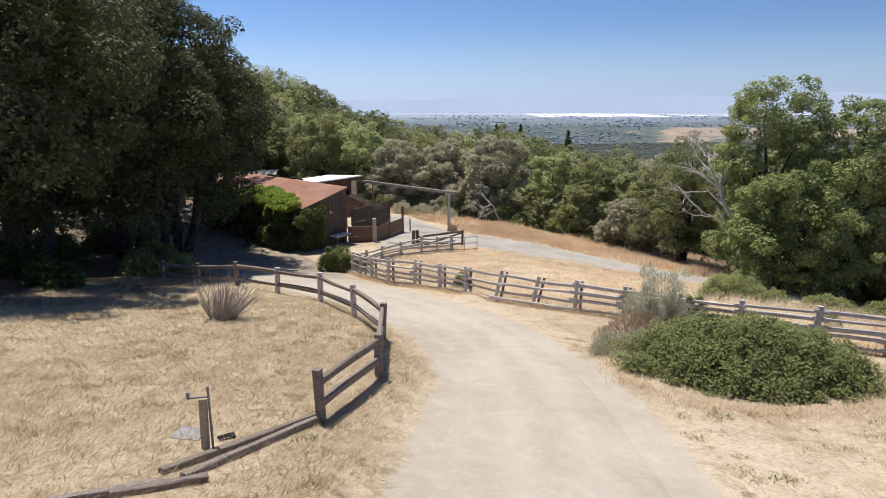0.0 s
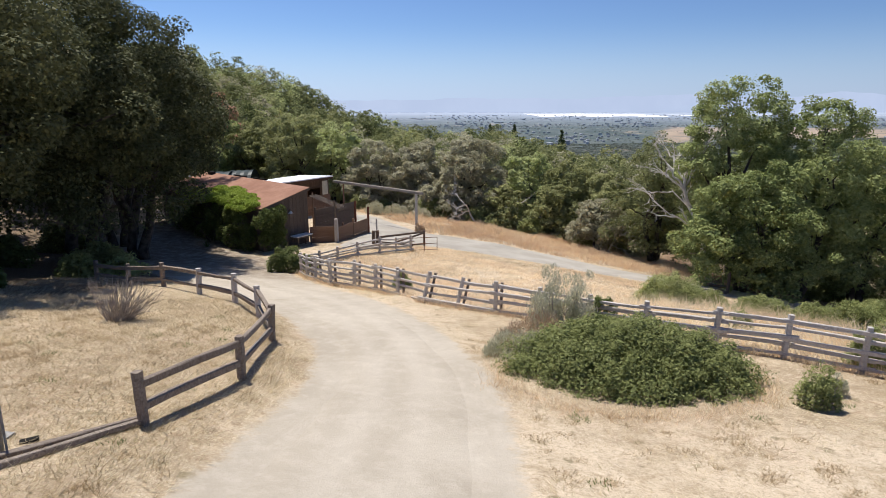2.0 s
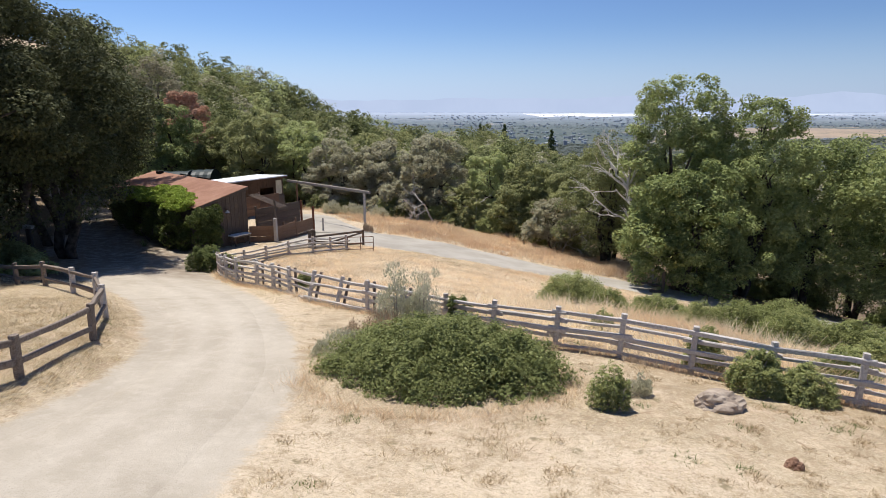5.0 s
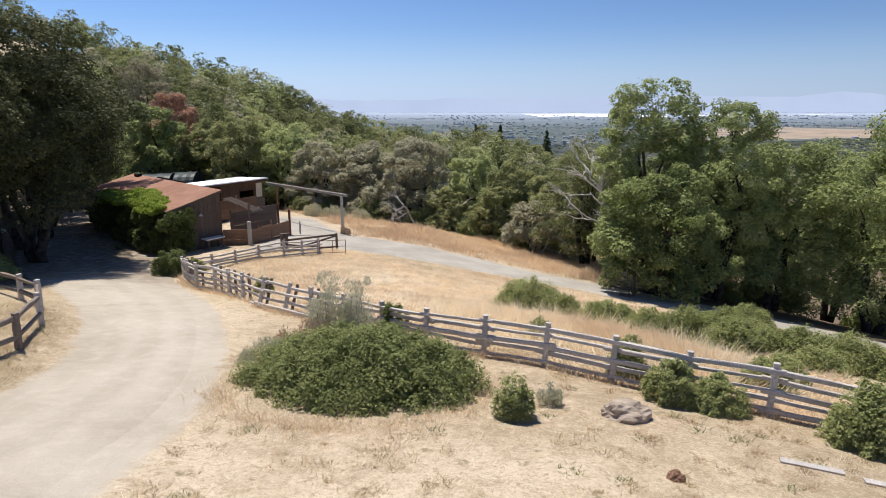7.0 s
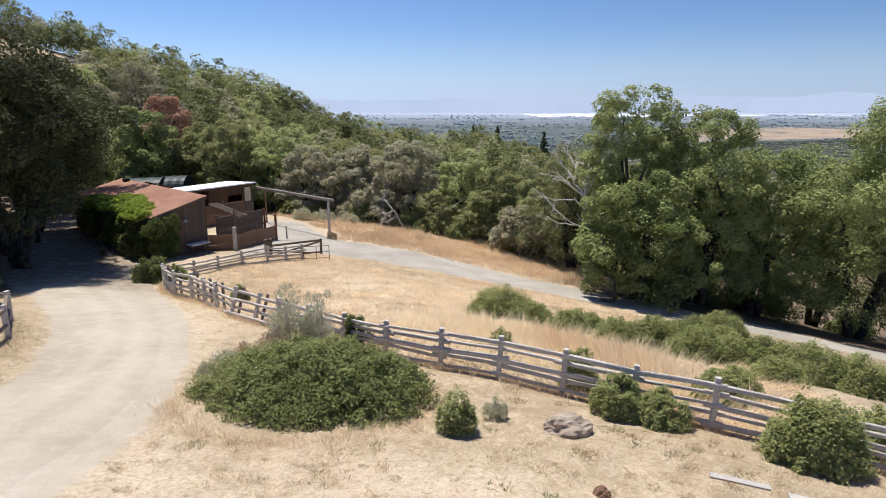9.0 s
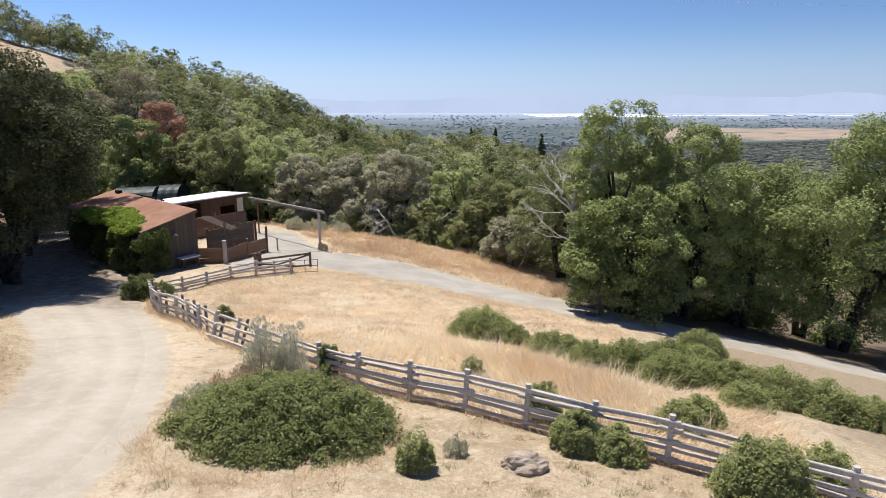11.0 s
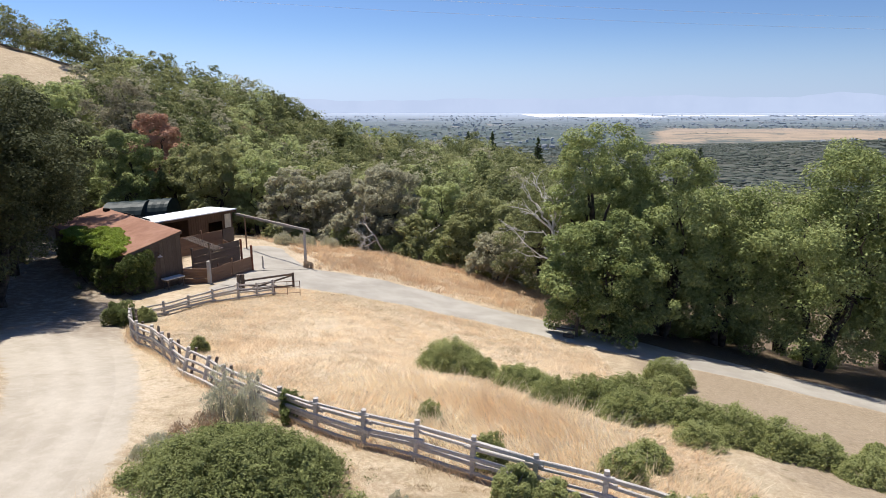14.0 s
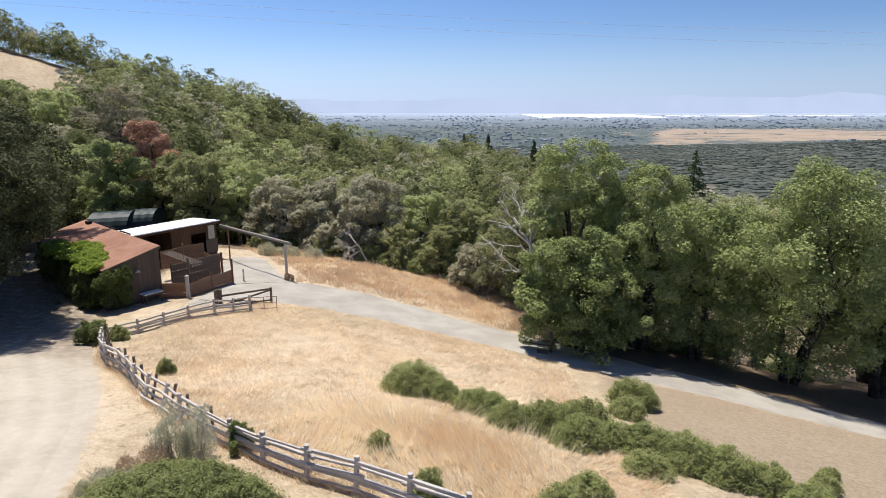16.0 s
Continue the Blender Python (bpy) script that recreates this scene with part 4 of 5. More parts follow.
mk("shade", v, f, M_SLAB, lamp)

tb = lerp2(Fc, R, 0.72) + outw * 0.55
bench = thing("work_table", (*tb, gz(*tb)), "low dark timber table with a white slab top", "table")
zt = gz(*tb) + 0.78
for s in (-0.6, 0.6):
    for o in (-0.28, 0.28):
        p = tb + u * s + outw * o
        wood_part("leg", bench, M_BARN, (*p, gz(*p) - 0.05), (*p, zt - 0.05), 0.09, 0.09, up=(0, 1, 0))
wood_part("shelf", bench, M_BARN, (*(tb - u * 0.7), zt - 0.1), (*(tb + u * 0.7), zt - 0.1), 0.66, 0.09)
wood_part("tabletop", bench, M_SLAB, (*(tb - u * 0.75), zt), (*(tb + u * 0.75), zt), 0.7, 0.08)

# ---- shed with the white roof ----
sd = np.array([-0.56, -0.83])
sb = np.array([-0.83, 0.56])
S0 = np.array([-7.88, 60.5])
shed = thing("shed", (*S0, gz(*S0)), "brown board shed with a flat white roof and a dark doorway", "shed")
ZS = -1.25
zs0 = gz(-9, 57) - 0.35


def sp(a, b=0.0):
    return S0 + sd * a + sb * b


slab("roof", shed, [(*sp(0), ZS), (*sp(0, 4.4), ZS - 0.22), (*sp(10.5, 4.4), ZS - 0.22), (*sp(10.5), ZS)], 0.09, M_WHITEROOF, "bright white coated roof")
wood_part("fascia", shed, M_SHED, (*sp(0.02, 0.04), ZS - 0.19), (*sp(10.4, 0.04), ZS - 0.19), 0.03, 0.2)
zt1 = ZS - 0.28
board_wall(shed, sp(0.35, 0.35), sp(1.55, 0.35), zs0, zs0, M_SHED, zt1, zt1, 0.24, out=-sb)
board_wall(shed, sp(1.55, 0.35), sp(3.15, 0.35), -2.2, -2.2, M_SHED, zt1, zt1, 0.24, out=-sb)
board_wall(shed, sp(3.15, 0.35), sp(5.2, 0.35), zs0, zs0, M_SHED, zt1, zt1, 0.24, out=-sb)
board_wall(shed, sp(0.35, 0.4), sp(0.35, 4.2), zs0, zs0, M_SHED, zt1, zt1 - 0.15, 0.24)
board_wall(shed, sp(0.35, 4.2), sp(10.3, 4.2), zs0, zs0, M_SHED, zt1 - 0.2, zt1 - 0.2, 0.4)
board_wall(shed, sp(5.2, 0.4), sp(5.2, 4.1), zs0, zs0, M_SHED, zt1, zt1 - 0.15, 0.3)
for s in (7.8, 10.2):
    wood_part("roof_post", shed, M_SHED, (*sp(s, 0.35), zs0), (*sp(s, 0.35), zt1), 0.14, 0.14, up=(0, 1, 0))
# floor coloured near black in place of the shade inside
wood_part("floor", shed, M_DARK, (*sp(0.4, 2.2), zs0 + 0.36), (*sp(10.2, 2.2), zs0 + 0.36), 3.7, 0.06)
wood_part("notice_board", shed, M_PANEL, (*sp(0.55, 0.30), -2.35), (*sp(1.25, 0.30), -2.35), 0.03, 1.35, label="tall pale notice panel")
wood_part("door_trim", shed, M_SHED, (*sp(1.5, 0.30), -2.2), (*sp(3.2, 0.30), -2.2), 0.05, 0.12)
wood_part("half_wall", shed, M_GATE, (*sp(0.3, 0.28), -3.75), (*sp(1.6, 0.28), -3.75), 0.04, 1.3)

# ---- corral of horizontal planks ----
def plank_panel(parent, a, b, z0, z1, mat, rows, wob=0.01):
    a, b = np.array(a, float), np.array(b, float)
    hh = (z1 - z0) / rows
    for k in range(rows):
        j = rng.uniform(-wob, wob)
        wood_part("plank", parent, mat, (*a, z0 + hh * (k + 0.5) + j), (*b, z0 + hh * (k + 0.5) + j), 0.045, hh - 0.004, rough=0.01)


corral = thing("corral", (-5.0, 44.9, gz(-5, 44.9)), "corral of warm brown horizontal planks between posts", "corral")
zc = gz(-5.5, 45.5) - 0.1
plank_panel(corral, (-7.0, 44.85), (-5.15, 45.0), zc, zc + 1.3, M_PLANK, 5)
plank_panel(corral, (-5.0, 45.15), (-4.2, 47.4), zc, zc + 1.2, M_PLANK, 5)
plank_panel(corral, (-4.15, 47.5), (-3.3, 49.55), zc - 0.1, zc + 1.1, M_PLANK, 5)
plank_panel(corral, (-6.95, 46.6), (-4.55, 50.6), zc + 0.1, zc + 2.25, M_GATE, 8)
plank_panel(corral, (-4.6, 50.7), (-7.6, 54.6), zc + 0.1, zc + 1.55, M_PLANK, 6)
plank_panel(corral, (-9.4, 50.2), (-7.0, 53.6), zc + 0.9, zc + 2.5, M_PLANK, 6)
for x, y, h, wd, mt in ((-5.05, 44.85, 1.75, 0.27, M_RAIL), (-4.75, 46.0, 1.35, 0.13, M_PLANK), (-4.18, 47.45, 1.5, 0.13, M_PLANK), (-3.28, 49.7, 2.15, 0.17, M_REDPOST), (-4.45, 50.7, 2.5, 0.16, M_REDPOST),
                        (-6.9, 46.5, 2.4, 0.15, M_GATE), (-7.7, 54.7, 2.3, 0.15, M_RAIL), (-5.3, 45.9, 3.0, 0.13, M_GATE), (-8.2, 51.9, 2.9, 0.13, M_PLANK), (-2.75, 50.9, 1.1, 0.12, M_RAIL)):
    post(corral, x, y, h, wd, (0, 0), mt)
for k in range(7):
    t = k / 6
    a0, a1 = np.array([-7.1 + 0.35 * t, 45.6 + 0.75 * t, -1.0]), np.array([-5.0 + 0.35 * t, 46.0 + 0.75 * t, -2.0])
    wood_part("awning_slat", corral, M_GATE, a0, a1, 0.1, 0.03)
wood_part("awning_beam", corral, M_GATE, (-5.05, 45.9, -2.08), (-4.6, 46.9, -2.08), 0.08, 0.12)

# ---- entrance beam ----
arch = thing("entrance_beam", (0.5, 52.6, gz(0.5, 52.6)), "long silver-grey beam on tall timber posts over the yard entrance", "gateway")
wood_part("beam", arch, M_BEAM, (-7.9, 60.4, -1.78), (1.05, 52.3, -1.8), 0.16, 0.24)
wood_part("post", arch, M_RAIL, (0.5, 52.75, gz(0.5, 52.75) - 0.3), (0.5, 52.75, -1.92), 0.22, 0.22, up=(0, 1, 0), rough=0.05)
wood_part("post", arch, M_PLANK, (-6.75, 59.3, gz(-6.75, 59.3) - 0.3), (-6.75, 59.3, -1.9), 0.13, 0.13, up=(0, 1, 0), rough=0.05)

# ---- hooped shelters behind the barn ----
for x, y, r, L in ((-22.6, 68.5, 2.3, 4.2), (-19.8, 70.3, 2.1, 2.6)):
    z0 = -1.75 - r
    e = thing("hoop_shelter", (x, y, z0), "dark green tarpaulin stretched over hoops", "shelter", "shelters")
    V, F = [], []
    for j in range(7):
        for i in range(15):
            a = math.pi * i / 14
            rr = r * (1 if j % 2 == 0 else 0.975)
            V.append((x + L * (j / 6 - 0.5) * 0.9, y + rr * math.cos(a) + L * (j / 6 - 0.5) * 0.35, z0 + rr * 1.0 * math.sin(a)))
    for j in range(6):
        for i in range(14):
            F.append([j * 15 + i, j * 15 + i + 1, (j + 1) * 15 + i + 1, (j + 1) * 15 + i])
    F.append([90 + i for i in range(15)])
    F.append([i for i in range(15)][::-1])
    mk("cover", V, F, M_TARP, e)


# ---- vines and shrubs ----
def leaf_thing(name, base, label, category, mat, blobs, n, leaf, stems=8, up=0.4):
    e = thing(name, base, label, category)
    pos, nor = blob_points(blobs, n, up)
    V, F = leaf_tris(pos, 0.6 * nor + (0, 0, 0.3) + 0.8 * rng.normal(size=nor.shape), leaf)
    mk("foliage", V, F, mat, e)
    out = [limb(np.array(base) + rng.normal(size=3) * (0.25, 0.25, 0), bl[:3], 0.05, 0.012, 0.2) for bl in blobs[:: max(1, len(blobs) // stems)]]
    v, f = merged(out)
    mk("stem", v, f, M_BARK, e)
    return e


vb = []
for i in range(74):
    s = rng.uniform(0.03, 0.72)
    o = rng.uniform(-0.8, 0.3 + 1.5 * math.sin(math.pi * min(1.0, s / 0.72)))
    p = lerp2(Fc, FL, s) + u * o
    vb.append((*p, ZF + 0.05 + 0.22 * (o + 0.25) * (o > -0.25) + rng.uniform(-0.25, 0.15) - 0.5 * max(0, -o - 0.4), 0.5, 0.5, 0.2))
b0 = lerp2(Fc, FL, 0.1) - u * 0.6
leaf_thing("grape_vine", (*b0, gz(*b0)), "bright green vine sprawling over the barn eave", "vine", M_VINE, vb, 30000, 0.09)
ib = []
for i in range(64):
    s, o = rng.uniform(-0.05, 0.8), rng.uniform(-0.9, -0.15)
    p = lerp2(Fc, FL, s) + u * o
    zt_ = ZF - 0.35 - 0.5 * rng.random()
    z = rng.uniform(gz(*p) + 0.3, zt_)
    ib.append((*p, z, 0.5, 0.5, 0.5))
for i in range(26):
    p = Fc + outw * rng.uniform(0.1, 0.7) + u * rng.uniform(-0.8, 1.9) * rng.uniform(0.4, 1)
    ib.append((*p, rng.uniform(gz(*p) + 0.3, ZF - 0.4), 0.42, 0.42, 0.5))
b0 = lerp2(Fc, FL, 0.2) - u * 0.8
leaf_thing("ivy_thicket", (*b0, gz(*b0)), "dark leafy thicket hanging in front of the barn wall", "shrub", M_IVY, ib, 34000, 0.085)
p = (-14.1, 43.4)
e = thing("yucca", (*p, gz(*p)), "spiky pale green yucca by the yard edge", "plant")
V, F = [], []
for k in range(26):
    a, el = rng.uniform(0, 6.28), rng.uniform(0.5, 1.4)
    d = np.array([math.cos(a) * math.cos(el), math.sin(a) * math.cos(el), math.sin(el)]) * 0.7
    q = np.array([-math.sin(a), math.cos(a), 0]) * 0.035
    c0 = np.array([*p, gz(*p)])
    V += [c0 - q, c0 + q, c0 + d]
    F.append([3 * k, 3 * k + 1, 3 * k + 2])
mk("rosette", V, F, M_WEED, e)


def bush(x, y, rx, ry, h, n, leaf, mat, label, group="", name="shrub", turn=0.0, clumps=16, cat="shrub"):
    upright = mat in (M_SAGE, M_DRYLEAF)
    if mat is M_COYOTE:
        return shrub(name, (x, y, gz(x, y)), label, cat, mat, rx, ry, h, int(n * 2.2), leaf * 0.74, 50 + int(40 * rx), 0.6, group, turn)
    return shrub(name, (x, y, gz(x, y)), label, cat, mat, rx, ry, h, int(n * (1.6 if upright else 1)), leaf * (0.95 if upright else 1), clumps, 0.5, group, turn, rise=1.0 if upright else 0.0)


bush(7.2, 13.9, 3.1, 2.2, 1.3, 80000, 0.040, M_BRAMBLE, "broad dark green bramble mound in dry grass", turn=-0.15, clumps=420, name="bramble")
bush(4.9, 15.1, 1.0, 0.9, 0.75, 5000, 0.045, M_SAGE, "low grey-brown brush at the bramble's edge", clumps=14)
bush(5.9, 17.0, 0.8, 0.7, 2.05, 4800, 0.05, M_SAGE, "tall feathery grey-green sage with dry stalks", clumps=18, name="sage_bush")
bush(6.7, 17.2, 0.7, 0.6, 2.1, 3600, 0.05, M_SAGE, "tall feathery grey-green sage with dry stalks", clumps=14, name="sage_bush")
bush(5.4, 16.4, 1.1, 0.7, 0.95, 4200, 0.045, M_DRYLEAF, "pinkish brown dried brush below the sage", clumps=18, name="dry_brush")
bush(7.7, 18.0, 0.5, 0.5, 1.2, 2500, 0.05, M_IVY, "dark green sapling at the fence", clumps=10)
GB = "coyote bushes along the fence"
bush(10.65, 12.0, 0.5, 0.42, 0.95, 2600, 0.04, M_COYOTE, "small upright green coyote bush", GB, "coyote_bush", clumps=10)
bush(11.5, 12.9, 0.4, 0.35, 0.5, 1500, 0.035, M_SAGE, "low grey-green weed clump", GB, "weed_clump", clumps=8)
bush(14.5, 13.6, 0.75, 0.6, 1.05, 6000, 0.045, M_COYOTE, "yellow-green coyote bush growing through the rails", GB, "coyote_bush")
bush(15.5, 13.3, 0.8, 0.6, 0.85, 6000, 0.045, M_COYOTE, "yellow-green coyote bush growing through the rails", GB, "coyote_bush")
bush(14.0, 15.4, 0.6, 0.5, 1.15, 4000, 0.045, M_COYOTE, "green coyote bush behind the rails", GB, "coyote_bush")
bush(18.3, 11.9, 1.15, 0.9, 1.5, 12000, 0.05, M_COYOTE, "dense rounded green coyote bush", GB, "coyote_bush", clumps=22)
bush(20.3, 12.8, 1.0, 0.8, 1.2, 6000, 0.05, M_COYOTE, "rounded green coyote bush", GB, "coyote_bush")
GM = "coyote bushes in the meadow"
for x, y, r, h in ((13.0, 26.7, 1.7, 1.45), (14.4, 25.8, 0.9, 0.9), (16.0, 24.6, 1.4, 0.95), (17.2, 23.0, 1.1, 1.0), (18.6, 22.9, 1.4, 1.25), (19.8, 21.6, 1.3, 1.2), (20.4, 23.6, 1.4, 1.45), (21.3, 22.0, 1.2, 1.0),
                   (22.4, 21.6, 1.4, 1.3), (23.8, 21.0, 1.5, 1.45), (25.0, 20.2, 1.4, 1.3), (26.3, 19.9, 1.2, 1.1), (24.4, 29.6, 1.5, 1.5), (23.4, 27.2, 1.1, 1.0), (21.8, 19.6, 1.0, 0.9), (27.4, 18.6, 1.1, 1.0),
                   (12.2, 18.6, 0.5, 0.8), (17.9, 15.6, 0.8, 0.9), (19.0, 17.0, 0.9, 0.8), (29.0, 20.5, 0.7, 0.8), (30.5, 22.5, 0.5, 0.5)):
    bush(x, y, r, r * 0.85, h, int(4200 * r * r), 0.055, M_COYOTE, "rounded green coyote bush in tall dry grass", GM, "coyote_bush", clumps=int(10 + 8 * r))
for x, y, r in ((-4.3, 63.5, 1.3), (-2.2, 63.8, 1.5), (0.4, 64.2, 1.2)):
    bush(x, y, r, 0.8, 1.35, 3600, 0.07, M_SAGE, "grey-green sage bush behind the yard entrance", "sage behind the yard", "sage_bush", clumps=26)
bush(0.7, 52.3, 0.55, 0.45, 0.75, 1800, 0.05, M_DRYLEAF, "dry brown weeds at the foot of the gateway post", "", "dry_brush", clumps=14)
bush(0.9, 27.6, 0.5, 0.45, 0.8, 2500, 0.05, M_COYOTE, "small green bush behind the fence", "", "coyote_bush", clumps=8)
bush(-6.0, 33.4, 1.1, 0.9, 1.5, 9000, 0.06, M_IVY, "dark green bush at the fence corner", "", "corner_bush", clumps=18)
bush(-5.0, 34.4, 0.7, 0.6, 0.9, 4000, 0.05, M_COYOTE, "lighter green bush at the fence corner", "", "corner_bush", clumps=10)

# leafless brush on the lawn
e = thing("dry_bush", (-6.1, 16.2, gz(-6.1, 16.2)), "leafless pale grey bush on the lawn", "bush")
out = []
for k in range(230):
    a, q = rng.uniform(0, 6.28), rng.uniform(0.1, 1.0)
    p0 = np.array([-6.1 + 0.3 * q * math.cos(a), 16.2 + 0.25 * q * math.sin(a), gz(-6.1, 16.2) - 0.05])
    p1 = p0 + np.array([0.75 * q * math.cos(a) + 0.35, 0.5 * q * math.sin(a), rng.uniform(0.5, 1.35)])
    out.append(limb(p0, p1, 0.008, 0.003, 0.16, 4))
v, f = merged(out)
mk("brushwood", v, f, M_TWIG, e)

# ---- trees ----
OAK = "oaks below the lane"
for x, y, h, r, n, mt, lb in ((26.2, 48.0, 17.3, 4.5, 38000, M_OAK, "tall dark green live oak"), (23.9, 42.4, 9.6, 4.5, 36000, M_OAK, "low dark green live oak overhanging the lane"), (29.6, 45.5, 15.6, 4.6, 30000, M_OAK, "broad dark green live oak"),
                              (34.4, 45.5, 13.6, 4.5, 22000, M_OAK, "broad dark green live oak"), (41.0, 43.6, 18.2, 6.8, 48000, M_OAK, "large spreading live oak above the lane"), (48.0, 43.5, 17.8, 5.8, 28000, M_OAK, "large spreading live oak above the lane"),
                              (22.6, 57.0, 12.6, 4.2, 12000, M_SHADEOAK, "dark green live oak behind the bare tree"), (28.5, 53.0, 13.0, 4.6, 10000, M_OAK, "dark green live oak"), (33.5, 53.0, 13.5, 4.8, 14000, M_OAK, "dark green live oak"), (43.0, 52.0, 15.0, 5.0, 9000, M_OAK, "dark green live oak"), (51.5, 50.0, 15.5, 5.4, 14000, M_OAK, "dark green live oak"),
                              (54.0, 40.0, 16.5, 5.0, 14000, M_OAK, "dark green live oak")):
    tree("oak_tree", (x, y, gz(x, y)), lb, "tree", mt, h, r, int(n * 1.8), 0.12, trunks=2 + int(x) % 2, bare=0.0 if h < 10 else 0.1 if h > 17.5 else 0.06, clumps=330, size=r * 0.12, lean=(-1.5, -3.5) if h > 17.5 else (-1.9, -1.2) if h > 16.8 else (-0.4, -1.8), group=OAK)
for x, y, r, h in ((30.5, 47.0, 2.0, 2.0), (34.5, 49.0, 2.2, 2.2), (38.0, 50.0, 2.2, 2.2), (44.0, 48.0, 2.2, 2.0), (28.0, 49.0, 2.0, 2.0)):
    bush(x, y, r, r * 0.8, h, int(2200 * r * r), 0.1, M_OAK if int(x) % 3 else M_BRAMBLE, "shaded green undergrowth below the oaks", "undergrowth", "undergrowth_bush", clumps=16)
# several stand where their crowns shade the yard; backlight is in the leaf colour
OY = "oaks round the yard"
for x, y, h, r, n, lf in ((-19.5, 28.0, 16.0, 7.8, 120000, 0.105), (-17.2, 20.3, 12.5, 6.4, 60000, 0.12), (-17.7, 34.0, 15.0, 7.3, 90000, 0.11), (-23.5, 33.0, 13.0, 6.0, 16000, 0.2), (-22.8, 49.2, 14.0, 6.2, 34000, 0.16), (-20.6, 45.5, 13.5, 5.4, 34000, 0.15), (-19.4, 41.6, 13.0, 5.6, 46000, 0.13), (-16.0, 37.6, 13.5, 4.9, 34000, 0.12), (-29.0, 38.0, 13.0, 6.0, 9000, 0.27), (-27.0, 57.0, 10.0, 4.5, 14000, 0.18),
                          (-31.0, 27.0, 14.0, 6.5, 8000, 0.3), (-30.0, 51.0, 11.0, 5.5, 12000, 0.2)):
    tree("oak_tree", (x, y, gz(x, y)), "dense live oak leaning over the yard, leaves darkened as if backlit", "tree", M_OAKBACKLIT, h, r, n, lf, trunks=2, bare=0.27 if y < 25 else 0.42 if 36 < y < 50 else 0.15, clumps=230, size=r * 0.13, lean=(0.3, -0.3) if 36 < y < 46 else (1.6, 1.2) if 46 < y < 50 else (2.4, 0), group=OY)
# paler leaf colours on a few bushes stand in for dappled sun
for x, y, r, h, mt in ((-13.5, 26.8, 1.0, 1.1, M_COYOTE), (-15.0, 31.0, 1.6, 1.6, M_WOODS), (-12.6, 29.2, 1.1, 1.0, M_BRIGHT), (-19.5, 30.0, 1.8, 1.8, M_IVY), (-17.5, 24.5, 1.6, 1.2, M_IVY), (-21.0, 38.0, 1.6, 2.0, M_BRAMBLE), (-23.5, 29.5, 2.0, 1.8, M_IVY), (-14.0, 21.5, 1.2, 0.9, M_IVY)):
    bush(x, y, r, r * 0.85, h, int(2600 * r * r), 0.09, mt, "shaded undergrowth below the oaks", "undergrowth", "undergrowth_bush", clumps=16)

# trees at the edge of the wood behind the lane
EDGE = "trees at the wood's edge"
for x, y, h, r, mt in ((6.0, 71.0, 10.5, 5.0, M_GREYLEAF), (0.5, 73.0, 9.5, 4.5, M_GREYLEAF), (12.5, 71.0, 9.8, 3.6, M_BRIGHT), (-5.0, 72.0, 8.5, 3.8, M_GREYLEAF), (16.5, 68.0, 9.0, 3.8, M_WOODS), (20.5, 66.0, 8.8, 4.0, M_WOODS), (-10.0, 75.0, 11.0, 4.2, M_BRIGHT),
                       (-15.0, 74.0, 11.5, 4.4, M_WOODS), (18.0, 59.5, 5.5, 3.0, M_GREYLEAF), (9.5, 67.0, 5.0, 2.6, M_WOODS), (14.5, 64.5, 5.5, 2.8, M_WOODS), (2.5, 68.5, 4.6, 2.6, M_GREYLEAF), (24.0, 60.5, 9.5, 4.2, M_WOODS), (-26.0, 76.0, 13.0, 5.0, M_OAK), (-33.0, 68.0, 13.0, 5.5, M_OAK),
                       (-20.0, 80.0, 12.0, 5.0, M_WOODS), (-38.0, 58.0, 13.0, 6.0, M_OAK)):
    tree("woodland_tree", (x, y, gz(x, y)), "rounded woodland tree above dry brown grass", "tree", mt, h, r, int(1450 * r * r), 0.15, trunks=2, bare=0.06, clumps=170, size=r * 0.12, up=0.35, group=EDGE)

for k in range(22):
    t = (k + 0.5 * rng.random()) / 22
    x, y = -7 + 30 * t + rng.uniform(-0.5, 0.5), 69.5 - 9.5 * t ** 1.4 + rng.uniform(-0.8, 0.8)
    r = rng.uniform(1.2, 2.2)
    bush(x, y, r, r * 0.8, r * rng.uniform(0.8, 1.15), int(1100 * r * r), 0.13, (M_WOODS, M_GREYLEAF, M_COYOTE, M_SHADEOAK)[k % 4], "leafy bush at the foot of the wood", "bushes at the wood's foot", "edge_bush", clumps=40)
silver_oak = thing("dead_oak", (23.8, 47.0, gz(23.8, 47.0)), "leaning bare silver-grey oak with a haze of twigs", "dead tree")
out = [limb((23.8, 47.0, gz(23.8, 47.0) - 0.3), (22.8, 47.2, -4.0), 0.26, 0.2, 0.1), limb((22.8, 47.2, -4.0), (21.3, 47.5, -0.8), 0.2, 0.13, 0.1)]
for tip_ in ((20.1, 48.6, 1.2), (21.0, 49.4, 1.7), (21.9, 49.2, 1.7), (22.6, 48.6, 1.3), (19.9, 48.2, 0.4), (21.4, 48.0, 1.4)):
    bare_branches((21.3, 47.5, -0.8), tip_, 0.10, 4, 0.24, out)
bare_branches((22.9, 47.2, -4.2), (20.2, 46.6, -2.6), 0.09, 3, 0.3, out)
bare_branches((22.3, 47.3, -2.6), (20.6, 48.2, -0.9), 0.08, 3, 0.3, out)
v, f = merged(out)
mk("trunk", v, f, M_DEADWOOD, silver_oak)
dead_tree("dead_snag", (10.3, 65.5, gz(10.3, 65.5)), (10.9, 65.8, gz(10.3, 65.5) + 2.0), "bleached dead snag with broken limbs", 0.17, 4, 0.34)
